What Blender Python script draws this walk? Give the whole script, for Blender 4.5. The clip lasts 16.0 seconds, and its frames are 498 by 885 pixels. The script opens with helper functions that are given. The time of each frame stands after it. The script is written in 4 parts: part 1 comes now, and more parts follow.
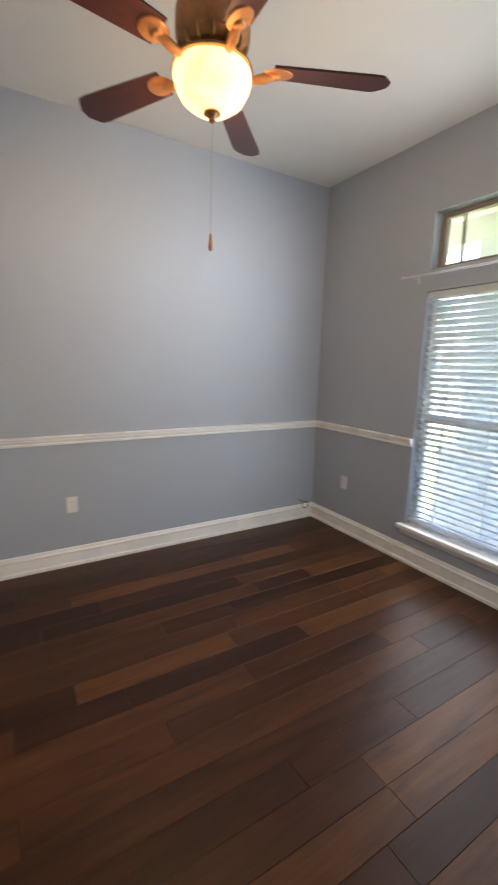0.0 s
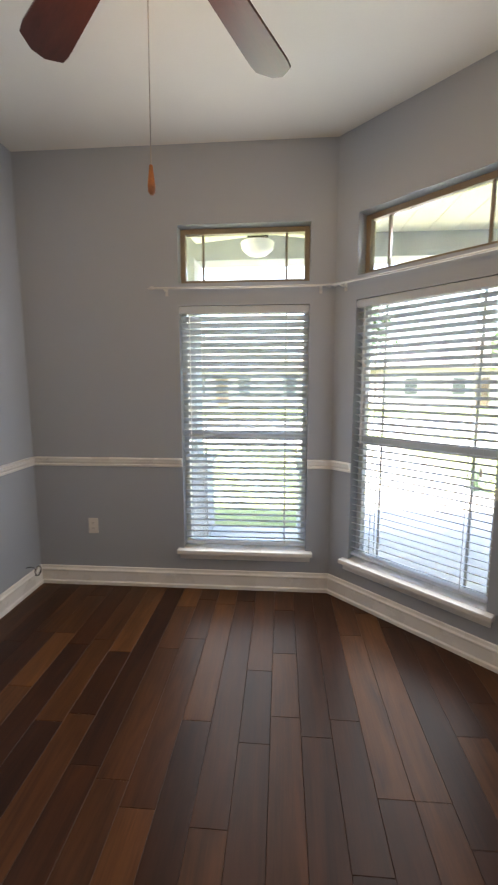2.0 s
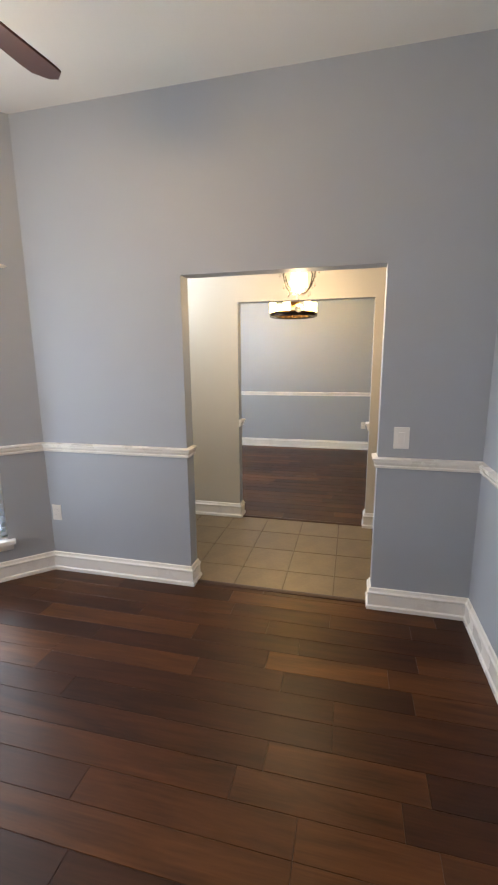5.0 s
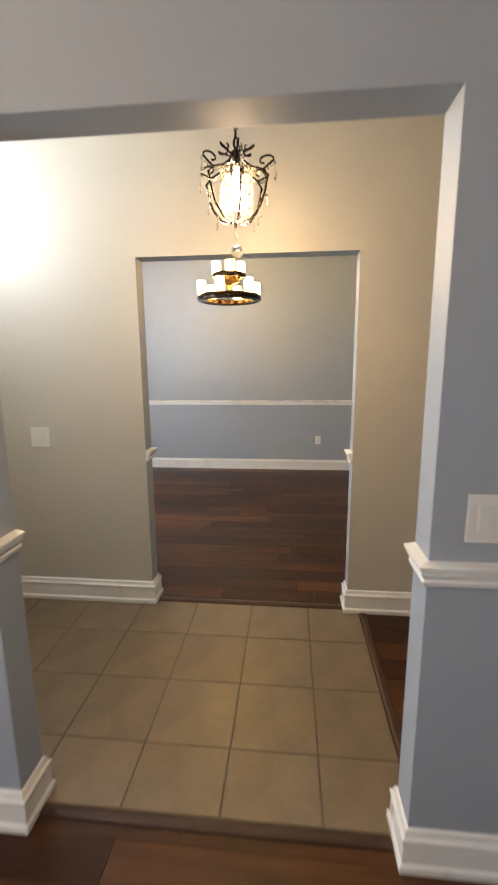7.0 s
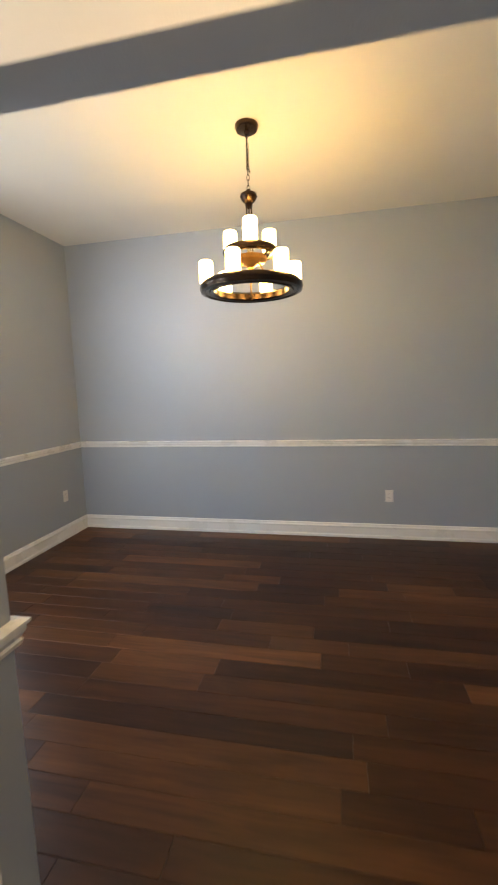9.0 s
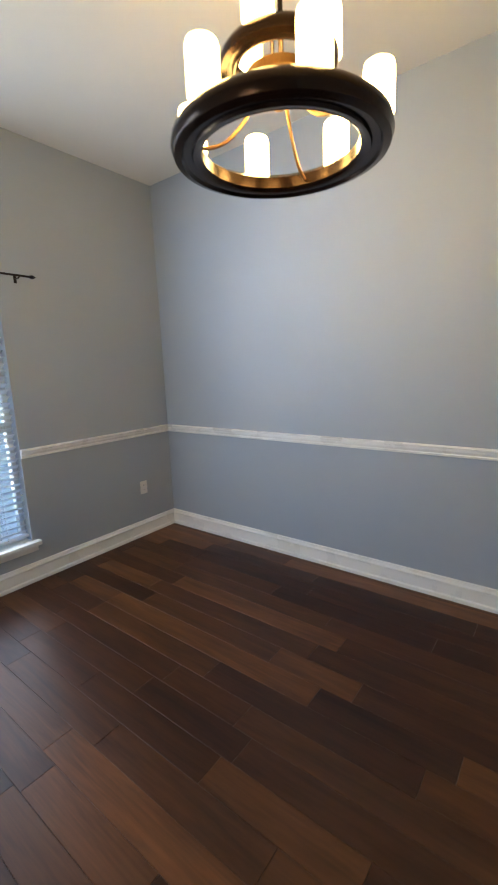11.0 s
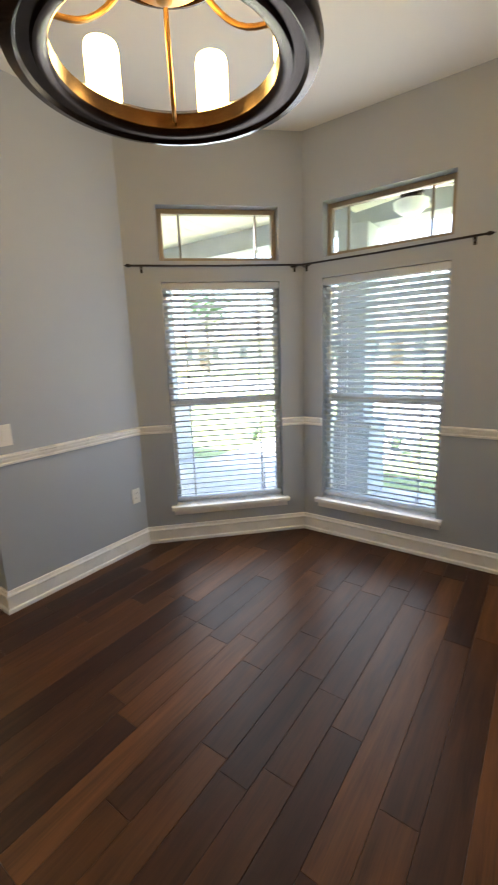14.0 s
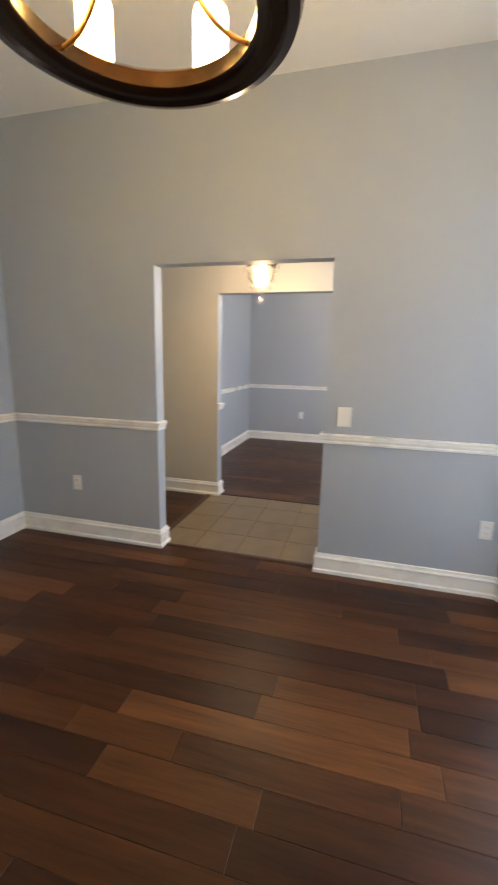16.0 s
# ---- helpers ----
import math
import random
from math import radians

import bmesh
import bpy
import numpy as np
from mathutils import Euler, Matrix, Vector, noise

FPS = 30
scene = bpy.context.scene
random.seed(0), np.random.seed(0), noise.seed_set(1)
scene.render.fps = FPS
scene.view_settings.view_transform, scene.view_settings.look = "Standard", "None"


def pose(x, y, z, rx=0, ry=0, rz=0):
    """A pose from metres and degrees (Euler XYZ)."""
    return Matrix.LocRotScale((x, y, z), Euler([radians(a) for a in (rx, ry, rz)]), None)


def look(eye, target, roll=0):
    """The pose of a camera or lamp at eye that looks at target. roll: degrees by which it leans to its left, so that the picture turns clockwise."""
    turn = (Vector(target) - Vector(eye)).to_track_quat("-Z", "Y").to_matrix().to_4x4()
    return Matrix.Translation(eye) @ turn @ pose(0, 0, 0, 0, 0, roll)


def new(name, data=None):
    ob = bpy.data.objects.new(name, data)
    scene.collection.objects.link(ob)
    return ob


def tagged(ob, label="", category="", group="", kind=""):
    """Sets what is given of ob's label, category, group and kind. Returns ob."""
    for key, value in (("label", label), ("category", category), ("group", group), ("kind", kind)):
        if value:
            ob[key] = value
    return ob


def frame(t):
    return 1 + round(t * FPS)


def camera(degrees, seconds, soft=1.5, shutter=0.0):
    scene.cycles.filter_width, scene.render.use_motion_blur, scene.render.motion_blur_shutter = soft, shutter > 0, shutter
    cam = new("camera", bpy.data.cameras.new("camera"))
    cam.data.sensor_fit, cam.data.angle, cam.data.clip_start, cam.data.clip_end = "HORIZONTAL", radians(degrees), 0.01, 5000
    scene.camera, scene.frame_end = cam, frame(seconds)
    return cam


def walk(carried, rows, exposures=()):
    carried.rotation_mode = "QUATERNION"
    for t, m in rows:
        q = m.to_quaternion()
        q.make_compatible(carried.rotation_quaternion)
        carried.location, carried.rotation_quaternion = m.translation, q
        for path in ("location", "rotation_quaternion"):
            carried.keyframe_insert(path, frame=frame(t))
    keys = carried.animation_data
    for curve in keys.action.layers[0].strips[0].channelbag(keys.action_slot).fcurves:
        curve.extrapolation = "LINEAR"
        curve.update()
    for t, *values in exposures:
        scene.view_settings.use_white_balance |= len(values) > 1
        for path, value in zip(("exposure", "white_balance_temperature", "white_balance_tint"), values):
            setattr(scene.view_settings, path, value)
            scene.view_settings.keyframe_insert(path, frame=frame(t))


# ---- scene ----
cam = camera(61.6, 16.0, 2.0, 0.4)
PATH = [
    (0, (0.001, 0.913, 1.489), (-1.679, 1.932, 1.118), 1.5),
    (0.5, (-0.336, 0.863, 1.54), (-1.629, 2.341, 1.157), 1.4),
    (1, (-0.657, 0.869, 1.517), (-1.597, 2.603, 1.174), 1.4),
    (1.5, (-0.99, 0.744, 1.495), (-1.528, 2.646, 1.185), 1.0),
    (2, (-1.293, 0.666, 1.49), (-1.445, 2.64, 1.213), -0.1),
    (2.5, (-1.68, 0.652, 1.471), (-1.263, 2.589, 1.194), -1.5),
    (3, (-2.033, 0.533, 1.475), (-0.997, 2.219, 1.19), -2.1),
    (3.5, (-2.241, 0.468, 1.508), (-0.792, 1.81, 1.199), -2.0),
    (4, (-2.385, 0.386, 1.534), (-0.687, 1.385, 1.188), -1.6),
    (4.5, (-2.505, 0.454, 1.534), (-0.652, 1.112, 1.168), -1.1),
    (5, (-2.478, 0.496, 1.535), (-0.574, 0.965, 1.142), -0.5),
    (5.2, (-2.405, 0.513, 1.526), (-0.491, 0.93, 1.124), -0.3),
    (7.3, (-0.76, 0.745, 1.455), (1.204, 0.87, 1.105), -0.5),
    (7.5, (-0.59, 0.787, 1.452), (1.38, 0.857, 1.113), -0.5),
    (8, (-0.17, 0.85, 1.475), (1.8, 0.835, 1.13), -0.5),
    (8.5, (0.235, 0.805, 1.497), (2.2, 0.995, 1.195), -0.8),
    (9, (0.63, 0.778, 1.485), (2.57, 1.19, 1.23), -1.9),
    (9.2, (0.79, 0.78, 1.468), (2.705, 1.286, 1.219), -2.2),
    (11.3, (2.332, 0.434, 1.478), (3.737, 1.806, 1.097), -2.4),
    (11.5, (2.478, 0.345, 1.473), (3.759, 1.831, 1.083), -2.5),
    (12, (2.703, 0.29, 1.447), (3.722, 1.965, 1.052), -2.1),
    (12.5, (3.058, 0.181, 1.45), (3.566, 2.073, 1.047), -2.2),
    (13, (3.373, 0.172, 1.505), (3.296, 2.125, 1.083), -2.1),
    (13.5, (3.678, 0.335, 1.48), (3.003, 2.174, 1.075), -2.2),
    (14, (3.955, 0.553, 1.509), (2.805, 2.131, 1.08), -2.1),
    (14.5, (4.102, 0.836, 1.452), (2.553, 2.035, 1.051), -1.7),
    (15, (4.138, 1.185, 1.468), (2.293, 1.845, 1.066), -1.2),
    (15.5, (4.195, 1.548, 1.469), (2.237, 1.643, 1.071), -0.3),
    (16, (4.095, 1.756, 1.444), (2.205, 1.24, 1.04), 1.2),
]
EXPOSURES = [(0, 3.75, 6700, 13), (2.5, 3.5, 7100, 14), (3.5, 3.65, 7050, 14), (5, 4.2, 6550, 13), (7.5, 3.95, 6650, 13), (8.5, 3.8, 6250, 13), (9, 3.85, 6400, 13),
             (11.5, 3.7, 5600, 11), (13, 3.65, 5700, 12), (14.5, 3.6, 6900, 13), (16, 4.15, 6250, 13)]
walk(cam, [(t, look(eye, target, roll)) for t, eye, target, roll in PATH], EXPOSURES)

# ---- world and lights ----
SUN_EL, SUN_AZ = radians(60), radians(250)
world = bpy.data.worlds.new("sky")
scene.world = world
world.use_nodes = True
wt = world.node_tree
sky = wt.nodes.new("ShaderNodeTexSky")
sky.sky_type = "NISHITA"
sky.sun_disc = False
sky.sun_elevation, sky.sun_rotation = SUN_EL, SUN_AZ
wt.links.new(sky.outputs[0], wt.nodes["Background"].inputs[0])
wt.nodes["Background"].inputs[1].default_value = 0.15
sun = new("sun", bpy.data.lights.new("sun", "SUN"))
sun.data.energy, sun.data.angle, sun.data.color = 5.0, radians(0.5), (1, 0.96, 0.9)
sun.matrix_world = look((math.sin(SUN_AZ) * 20, math.cos(SUN_AZ) * 20, math.tan(SUN_EL) * 20), (0, 0, 0))


def bulb(name, place, watts, colour, radius=0.03):
    lamp = new(name, bpy.data.lights.new(name, "POINT"))
    lamp.data.energy, lamp.data.color, lamp.data.shadow_soft_size = watts, colour, radius
    lamp.location = place
    return lamp


WARM = (1.0, 0.62, 0.27)
FAN = Vector((-1.590, 1.680, 0.028))
CHAND = Vector((3.25, 1.287, 0.034))
PEND = Vector((0.68, 0.895, 0))
FAN_W, PEND_W = 3.2, 1.2
bulb("fan_bulb", FAN + Vector((0, 0, 2.455)), FAN_W, WARM, 0.13)
bulb("pendant_bulb", PEND + Vector((0, 0, 1.95)), PEND_W, (1.0, 0.70, 0.38), 0.03)

# daylight in the window openings
W1X, W3X, W2S, W4S, WW = -1.99, 2.50, 0.165, 0.25, 0.88


def opening_light(name, place, turn, wide, high, watts):
    lamp = new(name, bpy.data.lights.new(name, "AREA"))
    lamp.data.shape, lamp.data.size, lamp.data.size_y = "RECTANGLE", wide, high
    lamp.data.energy, lamp.data.color = watts, (0.82, 0.91, 1.0)
    lamp.matrix_world = pose(*place, -90, 0, turn) @ pose(0, 0, 0, 0, 0, 180)
    return lamp


DAY = 1.05
DG = 1 / math.sqrt(2)
for x, y, turn in ((W1X + WW / 2, 3.545, 0), (-0.945 + (W2S + WW / 2) * DG - 0.004, 3.55 - (W2S + WW / 2) * DG - 0.004, -45), (W3X + WW / 2, 3.545, 0), (1.405 + (W4S + WW / 2) * DG + 0.004, 2.62 + (W4S + WW / 2) * DG - 0.004, 45)):
    opening_light("window_daylight", (x, y, 1.16), turn, WW - 0.04, 1.66, DAY)
    opening_light("transom_daylight", (x, y, 2.345), turn, WW - 0.08, 0.3, DAY * 0.2)
# narrow lamps added for low bright sky reaching deep through the bay transoms
for x, y, turn in ((-0.945 + (W2S + WW / 2) * DG + 0.04, 3.55 - (W2S + WW / 2) * DG + 0.04, -72), (1.405 + (W4S + WW / 2) * DG - 0.04, 2.62 + (W4S + WW / 2) * DG + 0.04, 72)):
    beam = opening_light("transom_sky", (x, y, 2.345), turn, 0.6, 0.16, 0.19)
    beam.data.spread = radians(50)
    beam.matrix_world = beam.matrix_world @ Euler((radians(-3), 0, 0)).to_matrix().to_4x4()
opening_light("entry_daylight", (0.71, 2.71, 2.335), 0, 0.85, 0.4, 1.5)

# ---- materials ----


def material(name, colour, rough=0.5, metal=0.0, spread=0.06, scale=3.0, fine=120.0, bump=0.05, coat=0.0, stretch=None, emit=0.0, random_tone=0.0):
    """Paint, wood, metal or stone: a base colour with blotches and grain, and fine relief."""
    m = bpy.data.materials.new(name)
    m.use_nodes = True
    t = m.node_tree
    p = t.nodes["Principled BSDF"]
    co = t.nodes.new("ShaderNodeTexCoord")
    mp = t.nodes.new("ShaderNodeMapping")
    t.links.new(co.outputs["Object"], mp.inputs[0])
    if stretch:
        mp.inputs["Scale"].default_value = stretch
    big, small = t.nodes.new("ShaderNodeTexNoise"), t.nodes.new("ShaderNodeTexNoise")
    for n, sc in ((big, scale), (small, fine)):
        n.inputs["Scale"].default_value = sc
        n.inputs["Detail"].default_value = 4
        t.links.new(mp.outputs[0], n.inputs["Vector"])
    mix = t.nodes.new("ShaderNodeMath")
    mix.operation = "MULTIPLY_ADD"
    mix.inputs[1].default_value = 0.35
    t.links.new(small.outputs["Fac"], mix.inputs[0])
    t.links.new(big.outputs["Fac"], mix.inputs[2])
    ramp = t.nodes.new("ShaderNodeValToRGB")
    ramp.color_ramp.elements[0].position, ramp.color_ramp.elements[1].position = 0.4, 0.95
    ramp.color_ramp.elements[0].color = (*[c * (1 - spread) for c in colour], 1)
    ramp.color_ramp.elements[1].color = (*[min(1, c * (1 + spread)) for c in colour], 1)
    t.links.new(mix.outputs[0], ramp.inputs[0])
    last = ramp.outputs[0]
    if random_tone:
        info = t.nodes.new("ShaderNodeObjectInfo")
        rng = t.nodes.new("ShaderNodeMapRange")
        rng.inputs["To Min"].default_value, rng.inputs["To Max"].default_value = 1 - random_tone, 1 + random_tone
        t.links.new(info.outputs["Random"], rng.inputs["Value"])
        vm = t.nodes.new("ShaderNodeVectorMath")
        vm.operation = "SCALE"
        t.links.new(last, vm.inputs[0])
        t.links.new(rng.outputs[0], vm.inputs["Scale"])
        last = vm.outputs[0]
    t.links.new(last, p.inputs["Base Color"])
    bp = t.nodes.new("ShaderNodeBump")
    bp.inputs["Strength"].default_value, bp.inputs["Distance"].default_value = bump, 0.01
    t.links.new(small.outputs["Fac"], bp.inputs["Height"])
    t.links.new(bp.outputs[0], p.inputs["Normal"])
    rr = t.nodes.new("ShaderNodeMapRange")
    rr.inputs["To Min"].default_value, rr.inputs["To Max"].default_value = max(0.02, rough - 0.08), min(1, rough + 0.08)
    t.links.new(big.outputs["Fac"], rr.inputs["Value"])
    t.links.new(rr.outputs[0], p.inputs["Roughness"])
    p.inputs["Metallic"].default_value = metal
    p.inputs["Coat Weight"].default_value = coat
    if emit:
        p.inputs["Emission Color"].default_value = (*colour, 1)
        p.inputs["Emission Strength"].default_value = emit
    return m


def plank_material():
    """Dark hand-scraped hardwood: each board its own tone, long grain along y, satin finish."""
    m = bpy.data.materials.new("hardwood")
    m.use_nodes = True
    t = m.node_tree
    p = t.nodes["Principled BSDF"]
    info = t.nodes.new("ShaderNodeObjectInfo")
    co = t.nodes.new("ShaderNodeTexCoord")
    off = t.nodes.new("ShaderNodeVectorMath")
    off.operation = "MULTIPLY_ADD"
    off.inputs[1].default_value = (1, 1, 1)
    scl = t.nodes.new("ShaderNodeVectorMath")
    scl.operation = "SCALE"
    scl.inputs[0].default_value = (37, 53, 11)
    t.links.new(info.outputs["Random"], scl.inputs["Scale"])
    t.links.new(co.outputs["Object"], off.inputs[0])
    t.links.new(scl.outputs[0], off.inputs[2])

    def grain(sx, sy, detail, rough):
        mp = t.nodes.new("ShaderNodeMapping")
        mp.inputs["Scale"].default_value = (sx, sy, 1)
        t.links.new(off.outputs[0], mp.inputs[0])
        n = t.nodes.new("ShaderNodeTexNoise")
        n.inputs["Scale"].default_value = 1
        n.inputs["Detail"].default_value, n.inputs["Roughness"].default_value = detail, rough
        n.inputs["Distortion"].default_value = 0.6
        t.links.new(mp.outputs[0], n.inputs["Vector"])
        return n

    broad, fine, dust = grain(14, 1.6, 4, 0.6), grain(120, 3.5, 5, 0.7), grain(9, 7, 3, 0.5)
    tone = t.nodes.new("ShaderNodeValToRGB")
    e = tone.color_ramp.elements
    e[0].position, e[0].color = 0.0, (0.030, 0.0098, 0.0034, 1)
    e[1].position, e[1].color = 1.0, (0.118, 0.045, 0.0135, 1)
    for pos, c in ((0.3, (0.042, 0.0138, 0.0045, 1)), (0.6, (0.058, 0.0205, 0.0062, 1)), (0.85, (0.078, 0.029, 0.0085, 1))):
        e.new(pos).color = c
    t.links.new(info.outputs["Random"], tone.inputs[0])
    g = t.nodes.new("ShaderNodeMath")
    g.operation = "MULTIPLY_ADD"
    g.inputs[1].default_value = 0.5
    t.links.new(fine.outputs["Fac"], g.inputs[0])
    t.links.new(broad.outputs["Fac"], g.inputs[2])
    gm = t.nodes.new("ShaderNodeMapRange")
    gm.inputs["From Min"].default_value, gm.inputs["From Max"].default_value = 0.45, 1.05
    gm.inputs["To Min"].default_value, gm.inputs["To Max"].default_value = 0.45, 1.75
    t.links.new(g.outputs[0], gm.inputs["Value"])
    vm = t.nodes.new("ShaderNodeVectorMath")
    vm.operation = "SCALE"
    t.links.new(tone.outputs[0], vm.inputs[0])
    t.links.new(gm.outputs[0], vm.inputs["Scale"])
    t.links.new(vm.outputs[0], p.inputs["Base Color"])
    rr = t.nodes.new("ShaderNodeMapRange")
    rr.inputs["To Min"].default_value, rr.inputs["To Max"].default_value = 0.31, 0.43
    p.inputs["Specular IOR Level"].default_value = 0.29
    t.links.new(dust.outputs["Fac"], rr.inputs["Value"])
    t.links.new(rr.outputs[0], p.inputs["Roughness"])
    bp = t.nodes.new("ShaderNodeBump")
    bp.inputs["Strength"].default_value, bp.inputs["Distance"].default_value = 0.14, 0.004
    t.links.new(g.outputs[0], bp.inputs["Height"])
    t.links.new(bp.outputs[0], p.inputs["Normal"])
    return m


def glass_material(name, rough=0.0, tint=(1, 1, 1)):
    m = bpy.data.materials.new(name)
    m.use_nodes = True
    p = m.node_tree.nodes["Principled BSDF"]
    p.inputs["Base Color"].default_value = (*tint, 1)
    p.inputs["Transmission Weight"].default_value = 1
    p.inputs["Roughness"].default_value = rough
    p.inputs["IOR"].default_value = 1.45
    return m


def lit_glass(name, colour, strength, spot=0.0):
    """Frosted glass that glows itself; noise patches of glow imitate a lamp inside."""
    m = bpy.data.materials.new(name)
    m.use_nodes = True
    t = m.node_tree
    p = t.nodes["Principled BSDF"]
    p.inputs["Base Color"].default_value = (0.9, 0.82, 0.68, 1)
    p.inputs["Roughness"].default_value = 0.35
    n = t.nodes.new("ShaderNodeTexNoise")
    n.inputs["Scale"].default_value = 9
    co = t.nodes.new("ShaderNodeTexCoord")
    t.links.new(co.outputs["Object"], n.inputs["Vector"])
    r = t.nodes.new("ShaderNodeMapRange")
    r.inputs["From Min"].default_value, r.inputs["From Max"].default_value = 0.38, 0.66
    r.inputs["To Min"].default_value, r.inputs["To Max"].default_value = strength * (1 - spot), strength * (1 + spot)
    t.links.new(n.outputs["Fac"], r.inputs["Value"])
    t.links.new(r.outputs[0], p.inputs["Emission Strength"])
    p.inputs["Emission Color"].default_value = (*colour, 1)
    return m


M_BLUE = material("grey_blue_paint", (0.38, 0.42, 0.475), 0.58, spread=0.03, scale=1.2, fine=220, bump=0.10)
M_BEIGE = material("beige_paint", (0.56, 0.53, 0.465), 0.5, spread=0.03, scale=1.2, fine=220, bump=0.10)
M_CEIL = material("ceiling_paint", (0.74, 0.72, 0.67), 0.9, spread=0.03, scale=1.5, fine=110, bump=0.08)
M_TRIM = material("white_trim_paint", (0.84, 0.83, 0.80), 0.28, spread=0.015, scale=5, fine=60, bump=0.03)
M_WOOD = plank_material()
M_SUB = material("floor_joint", (0.018, 0.009, 0.006), 0.8)
M_STRIP = material("threshold_wood", (0.05, 0.021, 0.011), 0.4, spread=0.35, scale=6, fine=50, stretch=(12, 1, 1))
M_TILE = material("ceramic_tile", (0.20, 0.148, 0.09), 0.34, spread=0.22, scale=5, fine=45, bump=0.06, random_tone=0.07)
M_GROUT = material("grout", (0.15, 0.115, 0.08), 0.9, spread=0.2, scale=20)
M_BRONZE_FRAME = material("tan_window_frame", (0.27, 0.22, 0.165), 0.45, spread=0.08, scale=8)
M_VINYL = material("white_vinyl", (0.72, 0.72, 0.70), 0.35, spread=0.03, scale=8)
M_SLAT = material("white_blind_slat", (0.80, 0.81, 0.82), 0.38, spread=0.04, scale=6, fine=40, bump=0.02)
# thin vinyl lets some of the daylight through
slat_tree = M_SLAT.node_tree
slat_glow = slat_tree.nodes.new("ShaderNodeBsdfTranslucent")
slat_glow.inputs["Color"].default_value = (0.78, 0.82, 0.86, 1)
slat_mix = slat_tree.nodes.new("ShaderNodeMixShader")
slat_mix.inputs[0].default_value = 0.5
slat_tree.links.new(slat_tree.nodes["Principled BSDF"].outputs[0], slat_mix.inputs[1])
slat_tree.links.new(slat_glow.outputs[0], slat_mix.inputs[2])
slat_tree.links.new(slat_mix.outputs[0], slat_tree.nodes["Material Output"].inputs[0])
M_CORD = material("white_cord", (0.7, 0.69, 0.66), 0.8)
M_GLASS = glass_material("window_glass")
M_PLATE = material("white_plastic_plate", (0.78, 0.77, 0.74), 0.3, spread=0.02)
M_SLOT = material("dark_slot", (0.03, 0.03, 0.03), 0.6)
M_RODW = material("brushed_nickel_rod", (0.62, 0.62, 0.6), 0.35, metal=0.5)
M_RODB = material("black_iron_rod", (0.018, 0.016, 0.016), 0.4, metal=0.6)
M_BRONZE = material("oil_rubbed_bronze", (0.04, 0.024, 0.015), 0.22, metal=0.8, spread=0.12, scale=6)
M_GOLD = material("antique_gold", (0.42, 0.24, 0.08), 0.32, metal=0.9, spread=0.3, scale=14)
M_COPPER = material("antique_copper", (0.55, 0.25, 0.10), 0.34, metal=0.6, spread=0.3, scale=14, fine=60)
M_BLADE = material("mahogany_blade", (0.055, 0.016, 0.012), 0.35, spread=0.4, scale=5, fine=30, stretch=(1, 8, 1))
M_PULL = material("oak_pull", (0.38, 0.15, 0.06), 0.4, spread=0.3, scale=30)
M_CHAIN = material("steel_chain", (0.45, 0.42, 0.38), 0.4, metal=0.8)
M_BOWL = lit_glass("alabaster_bowl", (1.0, 0.60, 0.24), 0.17, 0.35)
M_CANDLE = lit_glass("frosted_candle_glass", (1.0, 0.60, 0.15), 3.4, 0.1)
M_LAMPGLOW = lit_glass("pendant_bulb_glass", (1.0, 0.66, 0.30), 4.5, 0.1)
M_CRYSTAL = glass_material("crystal", 0.02, (1, 0.95, 0.86))
M_CABLE = material("black_cable", (0.02, 0.02, 0.02), 0.5)
M_CONC = material("concrete", (0.50, 0.48, 0.45), 0.85, spread=0.12, scale=1.5, fine=40, bump=0.2)
M_ROAD = material("street_concrete", (0.30, 0.29, 0.27), 0.9, spread=0.2, scale=2, fine=80)
M_LAWN = material("lawn_soil", (0.19, 0.235, 0.085), 0.95, spread=0.35, scale=0.8, fine=30, bump=0.6)
M_LEAF = material("leaf", (0.06, 0.13, 0.03), 0.6, spread=0.4, scale=3, random_tone=0.3)
M_AGAVE = material("agave_leaf", (0.13, 0.20, 0.13), 0.5, spread=0.25, scale=6)
M_PORCH = material("porch_board_paint", (0.70, 0.66, 0.52), 0.6, spread=0.05, scale=3)
M_STUCCO = material("grey_stucco", (0.42, 0.44, 0.46), 0.85, spread=0.12, scale=4, fine=60, bump=0.4)
M_BRICK = material("house_brick", (0.45, 0.40, 0.35), 0.85, spread=0.2, scale=9, fine=50, bump=0.4)
M_ROOF = material("roof_shingle", (0.16, 0.14, 0.13), 0.9, spread=0.3, scale=6)
M_BARK = material("bark", (0.12, 0.085, 0.06), 0.9, spread=0.3, scale=12, bump=0.6)
M_GLOBE = material("opal_glass", (0.8, 0.8, 0.76), 0.3)
M_DARKWIN = material("far_window", (0.06, 0.07, 0.08), 0.15)

# ---- building helpers ----


def mesh_of(bm, mats, smooth=False):
    me = bpy.data.meshes.new("mesh")
    bmesh.ops.recalc_face_normals(bm, faces=bm.faces)
    bm.to_mesh(me)
    bm.free()
    for m in (mats if isinstance(mats, (list, tuple)) else [mats]):
        me.materials.append(m)
    if smooth:
        for p in me.polygons:
            p.use_smooth = True
        me.set_sharp_from_angle(angle=radians(40))
    return me


def part(name, bm, mat, parent=None, label="", smooth=False):
    ob = new(name, mesh_of(bm, mat, smooth))
    ob.parent = parent
    if label:
        ob["label"] = label
    return ob


